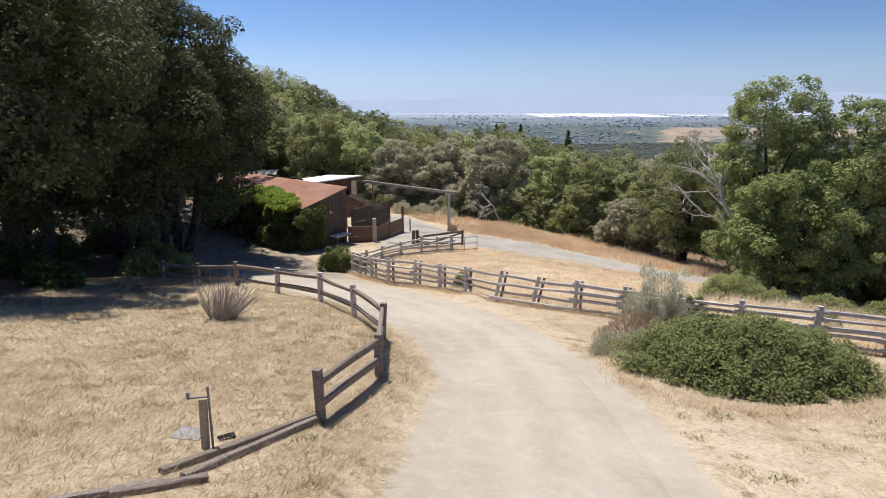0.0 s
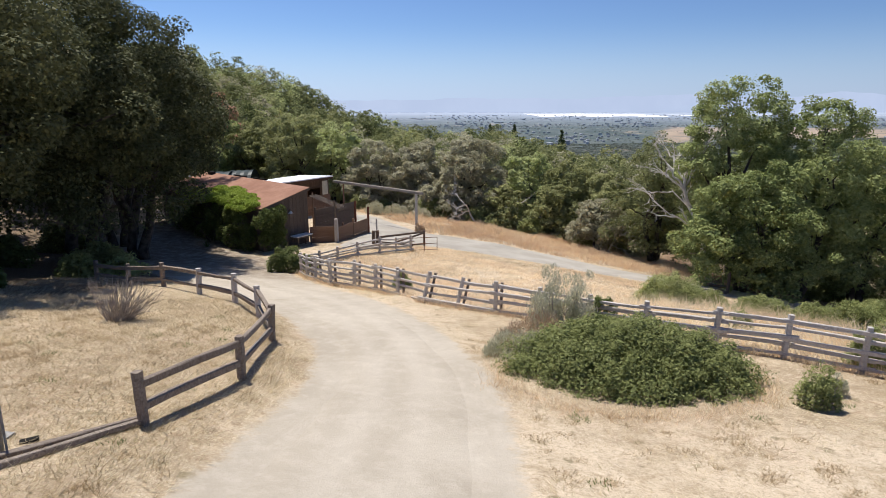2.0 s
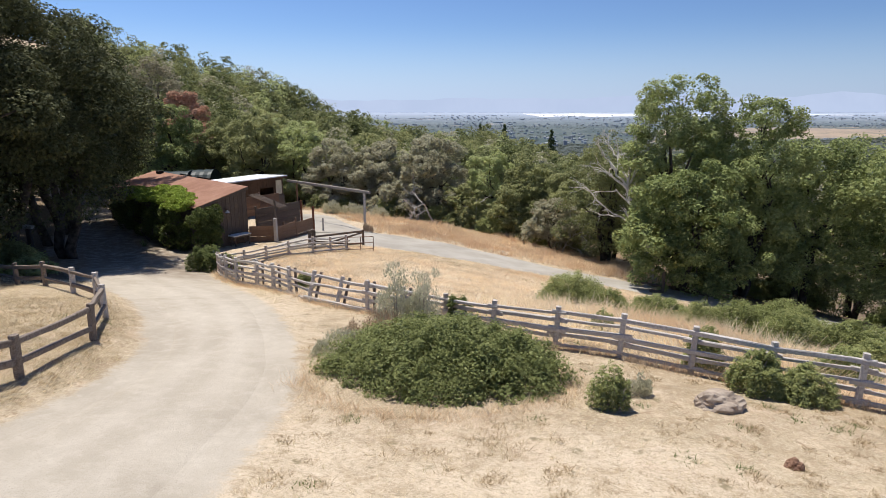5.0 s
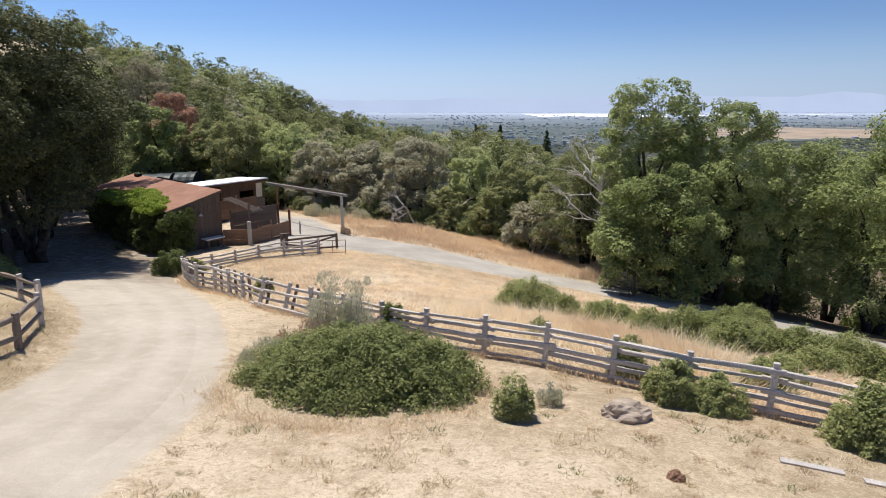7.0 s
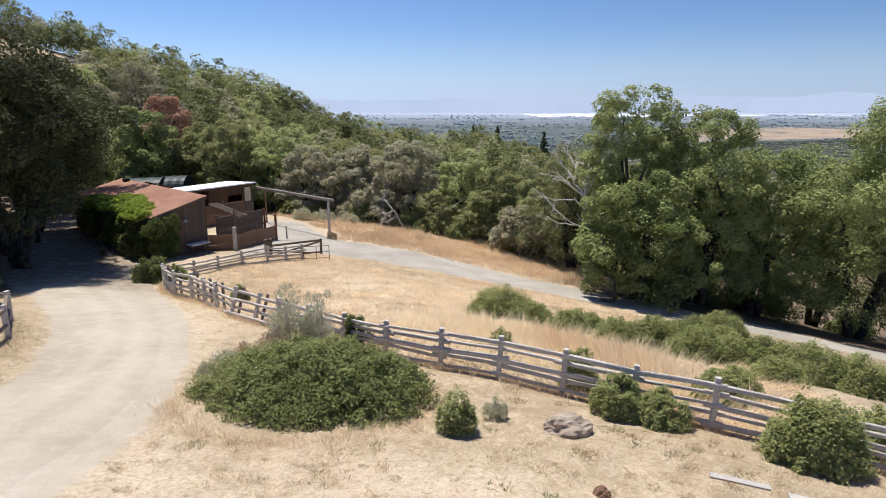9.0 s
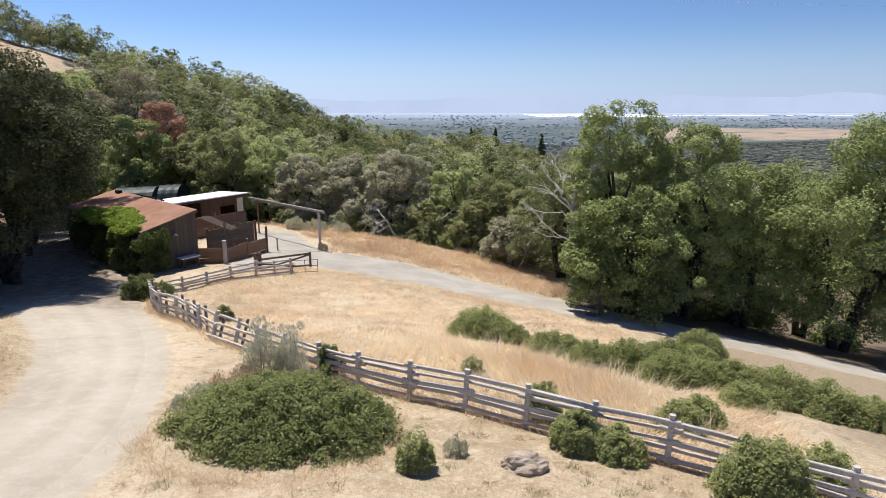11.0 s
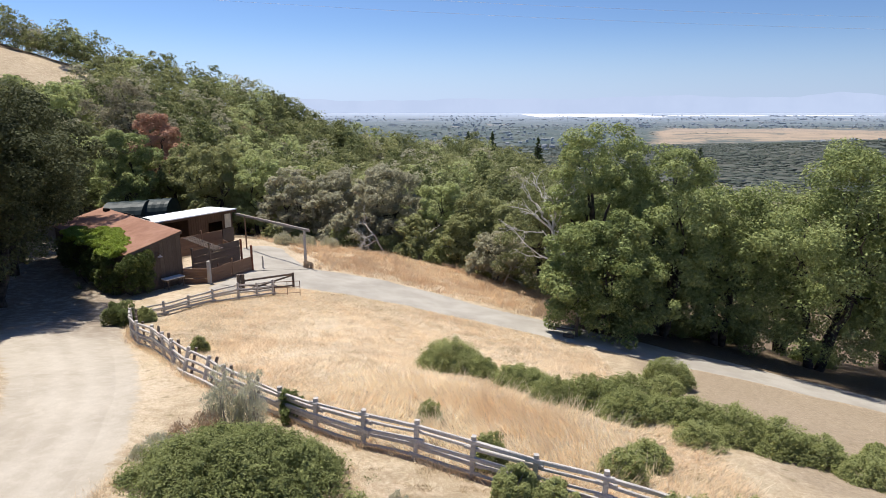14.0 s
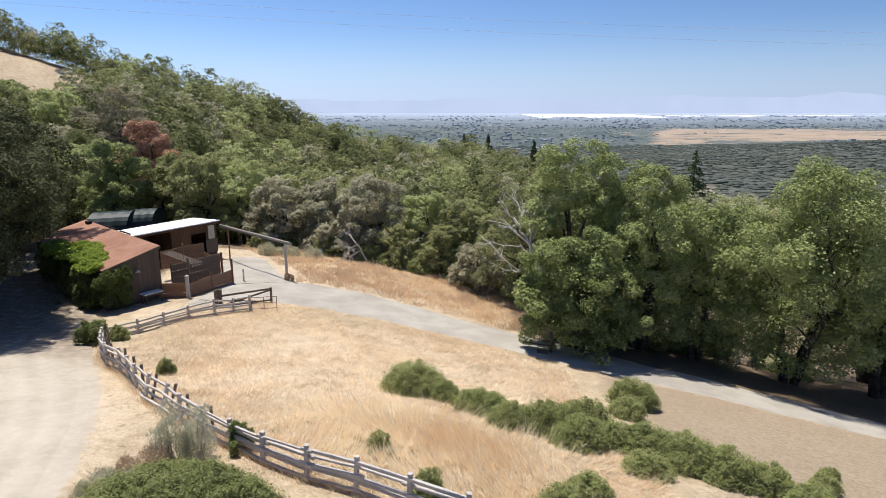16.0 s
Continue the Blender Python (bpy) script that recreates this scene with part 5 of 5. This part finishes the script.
dead_tree("dead_snag", (6.6, 65.2, gz(6.6, 65.2)), (5.2, 65.0, gz(6.6, 65.2) + 2.2), "bleached dead limbs before the trees", 0.12, 5, 0.4)
dead_tree("dead_brush", (18.6, 58.0, gz(18.6, 58)), (19.3, 58.3, gz(18.6, 58) + 2.0), "tangle of pale dead brush", 0.1, 4, 0.4)
e = thing("fallen_log", (11.2, 65.0, gz(11.2, 65)), "weathered log lying in brown grass", "log")
v, f = ring_tube([(10.7, 65.0, gz(10.7, 65) + 0.3), (12.0, 65.1, gz(12, 65.1) + 0.35), (13.2, 65.4, gz(13.2, 65.4) + 0.3)], [0.22, 0.25, 0.16], 9, 0.12)
mk("log", v, f, M_BARK, e)
e = thing("bleached_stump", (0.8, 66.5, gz(0.8, 66.5)), "bleached white stump leaning in the grass", "stump")
v, f = merged([ring_tube([(0.3, 66.5, gz(0.3, 66.5) + 0.1), (1.0, 66.5, gz(1, 66.5) + 0.75)], [0.28, 0.2], 9, 0.2), ring_tube([(0.4, 66.5, gz(0.4, 66.5) + 0.3), (-0.5, 66.4, gz(-0.5, 66.4) + 0.55)], [0.1, 0.05], 7, 0.2)])
mk("stump", v, f, M_SLAB, e)

# the wood itself: a few trees of each kind, repeated
PROTO = []
for k, (mt, h, r, lb) in enumerate(((M_WOODS, 10.0, 4.4, "mid-green oak in the wood"), (M_WOODS, 11.0, 4.0, "mid-green tree in the wood"), (M_BRIGHT, 10.5, 3.8, "light green bay tree in the wood"), (M_SHADEOAK, 10.0, 4.6, "dark green oak in the wood"), (M_GREYLEAF, 9.0, 4.4, "grey-green oak in the wood"))):
    PROTO.append(tree("forest_tree", (-60.0 - 14 * k, 150.0, gz(-60.0 - 14 * k, 150.0)), lb, "tree", mt, h, r, 4600, 0.23, trunks=1, bare=0.05, clumps=120, size=r * 0.13, up=0.6, group="trees in the wood"))
spots_ = []
for row in range(40):
    y = 79 + row * 4.6
    step = 6.2 + row * 0.06
    x = -0.78 * y - 6 + rng.uniform(0, step)
    while x < (0.45 if y < 100 else 0.8) * y + 16:
        spots_.append((x + rng.uniform(-1.6, 1.6), y + rng.uniform(-1.8, 1.8)))
        x += step * rng.uniform(0.8, 1.25)
near_wood = [s for s in spots_ if s[1] < 112 and not (s[0] > 40 and s[1] > 100)]
for x, y in near_wood[:290]:
    if 84 < y and abs(x - 14.4 + 0.48 * y) < 8:
        continue
    pick = PROTO[rng.choice(5, p=[0.22, 0.18, 0.18, 0.26, 0.16])]
    s = rng.uniform(0.8, 1.25)
    copy_thing(pick, pose(x, y, gz(x, y) - 0.3, 0, 0, rng.uniform(0, 360)) @ Matrix.Diagonal((s, s, s * rng.uniform(0.85, 1.1), 1)))
for mt, x, y, h, r, lb in ((M_BROWNLEAF, -34.6, 103.0, 16.5, 5.0, "dead oak with rust-brown leaves"), (M_MAUVE, -43.0, 112.0, 17.5, 8.0, "half-dry oak with dull brown crown")):
    tree("dead_leaf_oak", (x, y, gz(x, y)), lb, "tree", mt, h, r, 16000, 0.22, bare=0.1, clumps=130, size=r * 0.13, up=0.5)
# far slopes: one mass of small crowns
PV, PF, k0 = {k: [] for k in range(5)}, {k: [] for k in range(5)}, {k: 0 for k in range(5)}
far_spots = [s for s in spots_ if s not in near_wood[:290]] + [(x, y) for y in np.arange(262, 330, 9.0) for x in np.arange(-230, 300, 9.5)]
for x, y in far_spots:
    x, y = x + rng.uniform(-1.5, 1.5), y + rng.uniform(-1.5, 1.5)
    if y > 150 and rng.random() < 0.42 or x > 55 and y > 130 and rng.random() < 0.4:
        continue
    if -190 < x < -104 and 204 < y < 238 or x < -85 and 180 < y < 206 and rng.random() < 0.5:
        continue
    c = rng.choice(5, p=[0.24, 0.10, 0.32, 0.12, 0.22])
    k_ = 1 + 0.25 * sstep(140, 250, y)
    h, r = rng.uniform(7, 13.5) * k_, rng.uniform(3.2, 5.8) * k_
    if x < -62 and 105 < y < 205:
        h *= 0.62
    blobs = [(bx + x, by + y, bz + gz(x, y), br, br, bh) for bx, by, bz, br, _, bh in crown_blobs(r, h * 0.12, h * 0.95, 64, r * 0.21)]
    pos, nor = blob_points(blobs, 1150, 0.8)
    V, F = leaf_tris(pos, 0.75 * nor + (0, 0, 0.7) + 0.45 * rng.normal(size=nor.shape), 0.30 + 0.0006 * y)
    PV[c].append(V)
    PF[c].append(F + k0[c])
    k0[c] += len(V)
for c, mt, lb in ((0, M_WOODS, "mid-green oak woodland covering the far slopes"), (1, M_BRIGHT, "light green crowns scattered over the far slopes"), (2, M_SHADEOAK, "dark green crowns scattered over the far slopes"), (3, M_GREYLEAF, "grey-green crowns scattered over the far slopes"), (4, M_DEEP, "deep green crowns scattered over the far slopes")):
    tagged(mk("distant_woods", np.vstack(PV[c]), np.vstack(PF[c]), mt), lb, "woodland", kind="stuff")


def conifer(x, y, zt, h, r):
    e = thing("conifer", (x, y, zt - h), "dark pointed conifer above the wood", "tree", "conifers")
    v, f = limb((x, y, zt - h - 0.5), (x, y, zt), h * 0.02, 0.03, 0.01)
    mk("trunk", v, f, M_BARK, e)
    P, N = [], []
    for j in range(26):
        t = j / 25
        for q in range(int(9 - 5 * t)):
            a = rng.uniform(0, 6.28)
            n = int(34 * (1.05 - t)) + 4
            s = rng.random(n) ** 0.6
            rad = r * (1 - t) ** 0.85 * rng.uniform(0.75, 1.15) + 0.15
            P.append(np.stack([x + np.cos(a) * rad * s, y + np.sin(a) * rad * s, zt - h * 0.95 * (1 - t) - 0.25 * rad * s], -1) + rng.normal(size=(n, 3)) * 0.2)
            N.append(np.tile([0.3 * math.cos(a), 0.3 * math.sin(a), 1.0], (n, 1)))
    V, F = leaf_tris(np.vstack(P), np.vstack(N) * 0.3 + rng.normal(size=(sum(map(len, N)), 3)), 0.55)
    mk("crown", V, F, M_CONIFER, e)


for x, y, zt, h, r in ((53.5, 270, -6.5, 20, 5.2), (120.5, 262, -10.2, 24, 8.2), (24, 285, -4.6, 16, 4.6), (35, 285, -4.6, 16, 4.0)):
    conifer(x, y, zt, h, r)

# ---- small things ----
e = thing("standpipe", (-3.28, 7.7, gz(-3.28, 7.7)), "sawn timber post carrying a garden tap", "tap")
zt = gz(-3.28, 7.7)
wood_part("post", e, M_TAP, (-3.28, 7.7, zt - 0.2), (-3.25, 7.7, zt + 0.74), 0.10, 0.09, up=(0, 1, 0))
v, f = ring_tube([(-3.17, 7.7, zt), (-3.17, 7.7, zt + 0.78), (-3.17, 7.69, zt + 0.93)], [0.016, 0.016, 0.022], 8)
mk("pipe", v, f, M_METAL, e)
v, f = ring_tube([(-3.17, 7.7, zt + 0.78), (-3.37, 7.66, zt + 0.78), (-3.42, 7.65, zt + 0.78), (-3.43, 7.65, zt + 0.86)], [0.016, 0.018, 0.028, 0.026], 8)
mk("tap", v, f, M_METAL, e)
e = thing("valve_cover", (-3.68, 8.12, gz(-3.68, 8.12)), "flat grey concrete valve cover in the lawn", "cover")
wood_part("cover", e, M_METAL, (-3.88, 8.15, gz(-3.88, 8.15) + 0.01), (-3.46, 8.1, gz(-3.46, 8.1) + 0.01), 0.34, 0.05)
# near-black block for the dark mark beside the tap post
e = thing("ground_vent", (-3.13, 8.1, gz(-3.13, 8.1)), "small black block in the lawn beside the tap post", "box")
wood_part("box", e, M_DARK, (-3.22, 8.02, gz(-3.13, 8.1) + 0.02), (-3.02, 8.14, gz(-3.13, 8.1) + 0.02), 0.11, 0.07)


def boulder(x, y, sx, sy, sz, mat, label):
    e = thing("boulder", (x, y, gz(x, y)), label, "rock")
    bm = bmesh.new()
    bmesh.ops.create_icosphere(bm, subdivisions=4, radius=1)
    for vv in bm.verts:
        k = 1 + 0.28 * noise.noise(vv.co * 1.6 + Vector((x, y, 0))) + 0.16 * noise.noise(vv.co * 4.5) + 0.07 * noise.noise(vv.co * 11)
        vv.co = Vector((vv.co.x * sx * k, vv.co.y * sy * k, max(-0.25, vv.co.z) * sz * k))
    me = bpy.data.meshes.new("stone")
    bm.to_mesh(me)
    bm.free()
    me.materials.append(mat)
    ob = new("stone", me)
    ob.parent = e


boulder(13.1, 12.35, 0.55, 0.35, 0.34, M_ROCK, "flat tan boulder in dry grass")
boulder(13.15, 9.6, 0.15, 0.12, 0.16, M_REDROCK, "small reddish stone in dry grass")
for a, b in (((15.5, 10.6), (16.5, 10.25)), ((16.7, 10.0), (17.7, 9.75))):
    e = thing("loose_board", (*a, gz(*a)), "grey board lying in dry grass", "board", "loose boards")
    wood_part("board", e, M_RAIL, (*a, gz(*a) + 0.03), (*b, gz(*b) + 0.03), 0.16, 0.04)
e = thing("marker_post", (21.9, 40.0, gz(21.9, 40)), "rust-dark post at the lane's edge", "post")
wood_part("post", e, M_BARN, (21.9, 40.0, gz(21.9, 40) - 0.2), (21.9, 40.0, gz(21.9, 40) + 1.5), 0.2, 0.14, up=(0, 1, 0))
e = thing("gate_rail", (20.2, 40.3, gz(20.2, 40.3)), "dark fallen bar beside the lane", "rail")
v, f = merged([ring_tube([(20.0, 40.2, gz(20, 40.2) + 0.55), (21.8, 40.0, gz(21.8, 40) + 0.5)], [0.05, 0.05], 7), ring_tube([(20.9, 39.6, gz(20.9, 39.6) + 0.12), (21.6, 39.5, gz(21.6, 39.5) + 0.12)], [0.16, 0.16], 9)])
mk("bar", v, f, M_BARN, e)
e = thing("old_post", (-19.6, 39.6, gz(-19.6, 39.6)), "dark post with a pale cap at the yard's edge", "post")
wood_part("post", e, M_BARN, (-19.6, 39.6, gz(-19.6, 39.6) - 0.1), (-19.6, 39.6, gz(-19.6, 39.6) + 1.5), 0.3, 0.3, up=(0, 1, 0))
wood_part("cap", e, M_RAIL, (-19.85, 39.6, gz(-19.6, 39.6) + 1.6), (-19.3, 39.6, gz(-19.6, 39.6) + 1.55), 0.4, 0.2)
e = thing("board_fence", (-27.5, 58.0, gz(-27.5, 58)), "pale grey board fence behind the oaks", "fence")
board_wall(e, (-30.5, 58.0), (-24.5, 58.6), gz(-30, 58) - 0.2, gz(-25, 58) - 0.2, M_WALLGREY, gz(-30, 58) + 1.9, gz(-25, 58) + 1.9, 0.3)
for dz in (0, -0.92):
    e = thing("power_cable", (14.4, 52, 16.8 + dz), "thin pale overhead power cable", "cable", "cables")
    pts = [(-40 + 12 * i, 52, 16.8 + dz - 0.046 * (-54.4 + 12 * i) + 0.00035 * (-54.4 + 12 * i) ** 2) for i in range(14)]
    v, f = ring_tube(pts, [0.008] * 14, 5)
    mk("cable", v, f, M_CABLE, e)

# ---- grass ----
x, y = sow(46000, -4, 30, 12, 44)
cross = np.full(len(x), -1.0)
for a, b in zip(POSTS_B, POSTS_B[1:]):
    inx = (x >= a[0]) & (x < b[0])
    cross = np.where(inx, y - (a[1] + (b[1] - a[1]) * (x - a[0]) / (b[0] - a[0])), cross)
keep = (cross > 0.1) & clear(x, y, 0.1) & (y < 46) & ((x < 24 + rng.normal(size=len(x))) | (rng.random(len(x)) < 0.22))
x, y = x[keep], y[keep]
patch = 0.5 + 0.5 * np.sin(x * 0.55 + 1.4 * np.sin(y * 0.31)) * np.sin(y * 0.47 + x * 0.13)
tall = np.exp(-((x - 13.8) / 4.6) ** 4 - ((y - 19.6 + 0.35 * (x - 13.8)) / 3.6) ** 4)
hh = 0.07 + 0.15 * patch + 0.18 * sstep(18, 24, x) * (y < 30)
low_ = rng.random(len(x)) > tall
V, F = blades(x[low_], y[low_], hh[low_], 0.024, 1.9, 5, 0.14, 0.4)
tagged(mk("meadow_grass", V, F, M_STRAW), "bleached golden grass in the meadow", "grass", kind="stuff")
high = ~low_ & (rng.random(len(x)) < 0.75)
V, F = blades(x[high], y[high], 0.40 + 0.45 * rng.random(high.sum()), 0.024, 1.15, 7, 0.12, 0.35)
tagged(mk("tall_grass", V, F, M_TALLSTRAW), "tall upright straw-gold grass behind the fence", "grass", kind="stuff")
swath = 0.5 + 0.5 * np.sin(x * 1.1 + 2.2 * np.sin(y * 0.8)) * np.sin(y * 1.3 + 1.7 * np.sin(x * 0.6))
lying = low_ & (rng.random(len(x)) < 0.32 * swath)
V, F = blades(x[lying], y[lying], np.full(lying.sum(), 0.10), 0.034, 5.5, 9, 0.16, 0.35)
tagged(mk("lying_straw", V, F, M_PALESTRAW), "pale flattened straw lying in swathes", "straw", kind="stuff")
brown = low_ & (rng.random(len(x)) < 0.30 * (1 - swath) ** 2)
V, F = blades(x[brown], y[brown], np.full(brown.sum(), 0.13), 0.03, 3.0, 8, 0.18, 0.5)
tagged(mk("brown_thatch", V, F, M_BROWNTHATCH), "brown matted thatch between the straw", "grass", kind="stuff")
x, y = sow(15000, -8, 30, 44, 70)
keep = clear(x, y, 0.2) & (y > 45) & ((y - 47.2 + 0.38 * (x - 11)) > 0) & ((x > 1.0) | (y > 57.5 - 1.2 * x)) & (rng.random(len(x)) < 0.35 + 0.65 * sstep(0.2, 3.5, -np.maximum(band(LANE, x, y), band(YARD, x, y))))
x, y = x[keep], y[keep]
lump = 0.5 + 0.5 * np.sin(x * 1.3 + 2 * np.sin(y * 0.7)) * np.sin(y * 1.1 + x * 0.4)
V, F = blades(x, y, 0.18 + 0.7 * lump ** 2 * rng.random(len(x)) ** 0.7, 0.045, 1.0, 11, 0.2, 0.6)
tagged(mk("bank_grass", V, F, M_BROWNGRASS), "rough brown and golden grass on the bank", "grass", kind="stuff")
x, y = sow(46000, -14, 22, 4, 34)
cross = np.full(len(x), -1.0)
for a, b in zip(POSTS_B, POSTS_B[1:]):
    inx = (x >= a[0]) & (x < b[0])
    cross = np.where(inx, y - (a[1] + (b[1] - a[1]) * (x - a[0]) / (b[0] - a[0])), cross)
keep = (cross < 0.2) & clear(x, y, 0.05) & ~((x < -7) & (y > 27)) & (rng.random(len(x)) < np.where(x < 1, 1.0, 0.45))
x, y = x[keep], y[keep]
V, F = blades(x, y, np.where(x < 1, 0.07, 0.05) * rng.uniform(0.6, 1.8, len(x)), 0.014, 3.6, 6, 0.09, 0.5)
tagged(mk("short_grass", V, F, M_SHORT), "short dry mown grass on the lawn and verge", "grass", kind="stuff")
x, y = sow(1500, -10, 20, 4, 17)
keep = clear(x, y, 0.3) & (rng.random(len(x)) < 0.35 + 0.65 * (np.sin(x * 1.7 + np.sin(y * 2.1)) > -0.2)) & (((x - 7.2) / 3.3) ** 2 + ((y - 13.9) / 2.5) ** 2 > 1)
x, y = x[keep], y[keep]
green = rng.random(len(x)) < 0.09
V, F = blades(np.repeat(x[green], 8), np.repeat(y[green], 8), np.full(green.sum() * 8, 0.09), 0.02, 1.6, 5, 0.11)
tagged(mk("green_weed_tufts", V, F, M_WEED), "small green weeds in the dry lawn", "weeds", kind="stuff")
big_ = np.repeat(rng.uniform(0.05, 0.13, (~green).sum()), 9)
V, F = blades(np.repeat(x[~green], 9) + rng.normal(size=len(big_)) * big_, np.repeat(y[~green], 9) + rng.normal(size=len(big_)) * big_ * 0.8, 0.8 * big_, 0.011, 1.7, 9, 0.05)
tagged(mk("dry_tufts", V, F, M_TUFT), "small brown tufts in the bleached grass", "grass", kind="stuff")
an = rng.uniform(0, 2 * math.pi, 1500)
q = rng.normal(0.95, 0.07, 1500)
x, y = 7.2 + 3.2 * q * np.cos(an), 13.8 + 2.35 * q * np.sin(an) - 0.05 * (7.2 - 3.0 * np.cos(an))
V, F = blades(x, y, 0.04 + 0.24 * rng.random(1500) ** 2, 0.011, 1.4, 5, 0.09)
tagged(mk("dry_skirt", V, F, M_BROWNGRASS), "dry reddish-brown weeds round the bramble's foot", "weeds", kind="stuff")
t_ = rng.uniform(0, len(POSTS_B) - 1.01, 1600)
k_ = t_.astype(int)
PB = np.array([p[:2] for p in POSTS_B])
xy = PB[k_] + (PB[k_ + 1] - PB[k_]) * (t_ - k_)[:, None] + rng.normal(size=(1600, 2)) * 0.16
V, F = blades(xy[:, 0], xy[:, 1], rng.uniform(0.06, 0.36, 1600), 0.016, 0.9, 9, 0.10)
tagged(mk("fence_weeds", V, F, M_BROWNGRASS), "uncut dry grass along the fence foot", "grass", kind="stuff")
x, y = sow(15000, -11, 0.5, 4, 20)
keep = clear(x, y, 0.25)
x, y = x[keep], y[keep]
V, F = blades(x, y, 0.05 + 0.10 * rng.random(len(x)) ** 2, 0.013, 2.2, 6, 0.10, 1.6)
tagged(mk("lawn_thatch", V, F, M_BROWNTHATCH), "brown and bleached thatch of the dry lawn", "grass", kind="stuff")
# far valley: small trees and houses
def low_clump(n, y0, y1, big, mat, label, field=True, tall=1.0, even=False):
    """Small faceted crowns scattered in patches over the plain."""
    y = np.sqrt(rng.uniform(y0 * y0, y1 * y1, n))
    x = y * rng.uniform(-0.2, 0.95, n)
    patch = np.sin(x * 0.011 + 1.7 * np.sin(y * 0.004)) + np.sin(y * 0.009 + 1.3 * np.sin(x * 0.006)) + 0.8 * rng.normal(size=n)
    gold = (y > 1230) & (y < 2080) & (x > y * 0.32 + 60 * np.sin(y * 0.02))
    keep = np.where(gold & field, (patch > 2.2) & (np.abs(np.sin(y * 0.012)) > 0.75), (patch > -1.0) | even)
    x, y = x[keep], y[keep]
    m = len(x)
    z = height(x, y) - 0.5
    r, h = big * (0.45 + 1.3 * rng.random(m) ** 2), tall * big * rng.uniform(0.8, 1.7, m)
    ring = []
    for k in range(5):
        a = k * 1.2566 + rng.uniform(-0.3, 0.3, m)
        q = r * rng.uniform(0.75, 1.2, m)
        ring.append(np.stack([x + q * np.cos(a), y + q * np.sin(a), z + h * rng.uniform(0.3, 0.6, m)], -1))
    top = np.stack([x + 0.2 * r * rng.normal(size=m), y, z + h], -1)
    foot = np.stack([x, y, z], -1)
    V = np.stack(ring + [top, foot], 1).reshape(-1, 3)
    base = (np.arange(m) * 7)[:, None, None]
    F = np.array([[k, (k + 1) % 5, 5] for k in range(5)] + [[(k + 1) % 5, k, 6] for k in range(5)])[None] + base
    tagged(mk("valley_trees", V, F.reshape(-1, 3), mat), label, "trees", kind="stuff")


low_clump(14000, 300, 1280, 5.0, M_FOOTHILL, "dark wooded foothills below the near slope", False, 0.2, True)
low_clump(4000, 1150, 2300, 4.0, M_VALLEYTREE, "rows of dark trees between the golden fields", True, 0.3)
low_clump(5000, 2050, 3350, 5.0, M_HAZETOWNTREE, "trees among the far houses, tinted bluish by painted haze", True, 0.14)
TV, TF = [], []
for k in range(2600):
    y = rng.uniform(1150, 3900)
    x = y * rng.uniform(-0.2, 0.95)
    if 0.32 < x / y and 1230 < y < 2080 or math.sin(x * 0.01) + math.sin(y * 0.008 + 2) < -0.2:
        continue
    a, b, c = rng.uniform(2, 5) * (1 + (k % 40 == 0) * 3), rng.uniform(2, 4), rng.uniform(2, 5) * (1 + (k % 90 == 0))
    z = gz(x, y)
    o = len(TV)
    TV += [(x - a, y - b, z), (x + a, y - b, z), (x + a, y + b, z), (x - a, y + b, z), (x - a, y - b, z + c), (x + a, y - b, z + c), (x + a, y + b, z + c), (x - a, y + b, z + c)]
    TF += [[o, o + 1, o + 5, o + 4], [o + 1, o + 2, o + 6, o + 5], [o + 2, o + 3, o + 7, o + 6], [o + 3, o, o + 4, o + 7], [o + 4, o + 5, o + 6, o + 7]]
tagged(mk("distant_town", TV, TF, M_TOWN), "pale houses of a town across the valley", "town", kind="stuff")
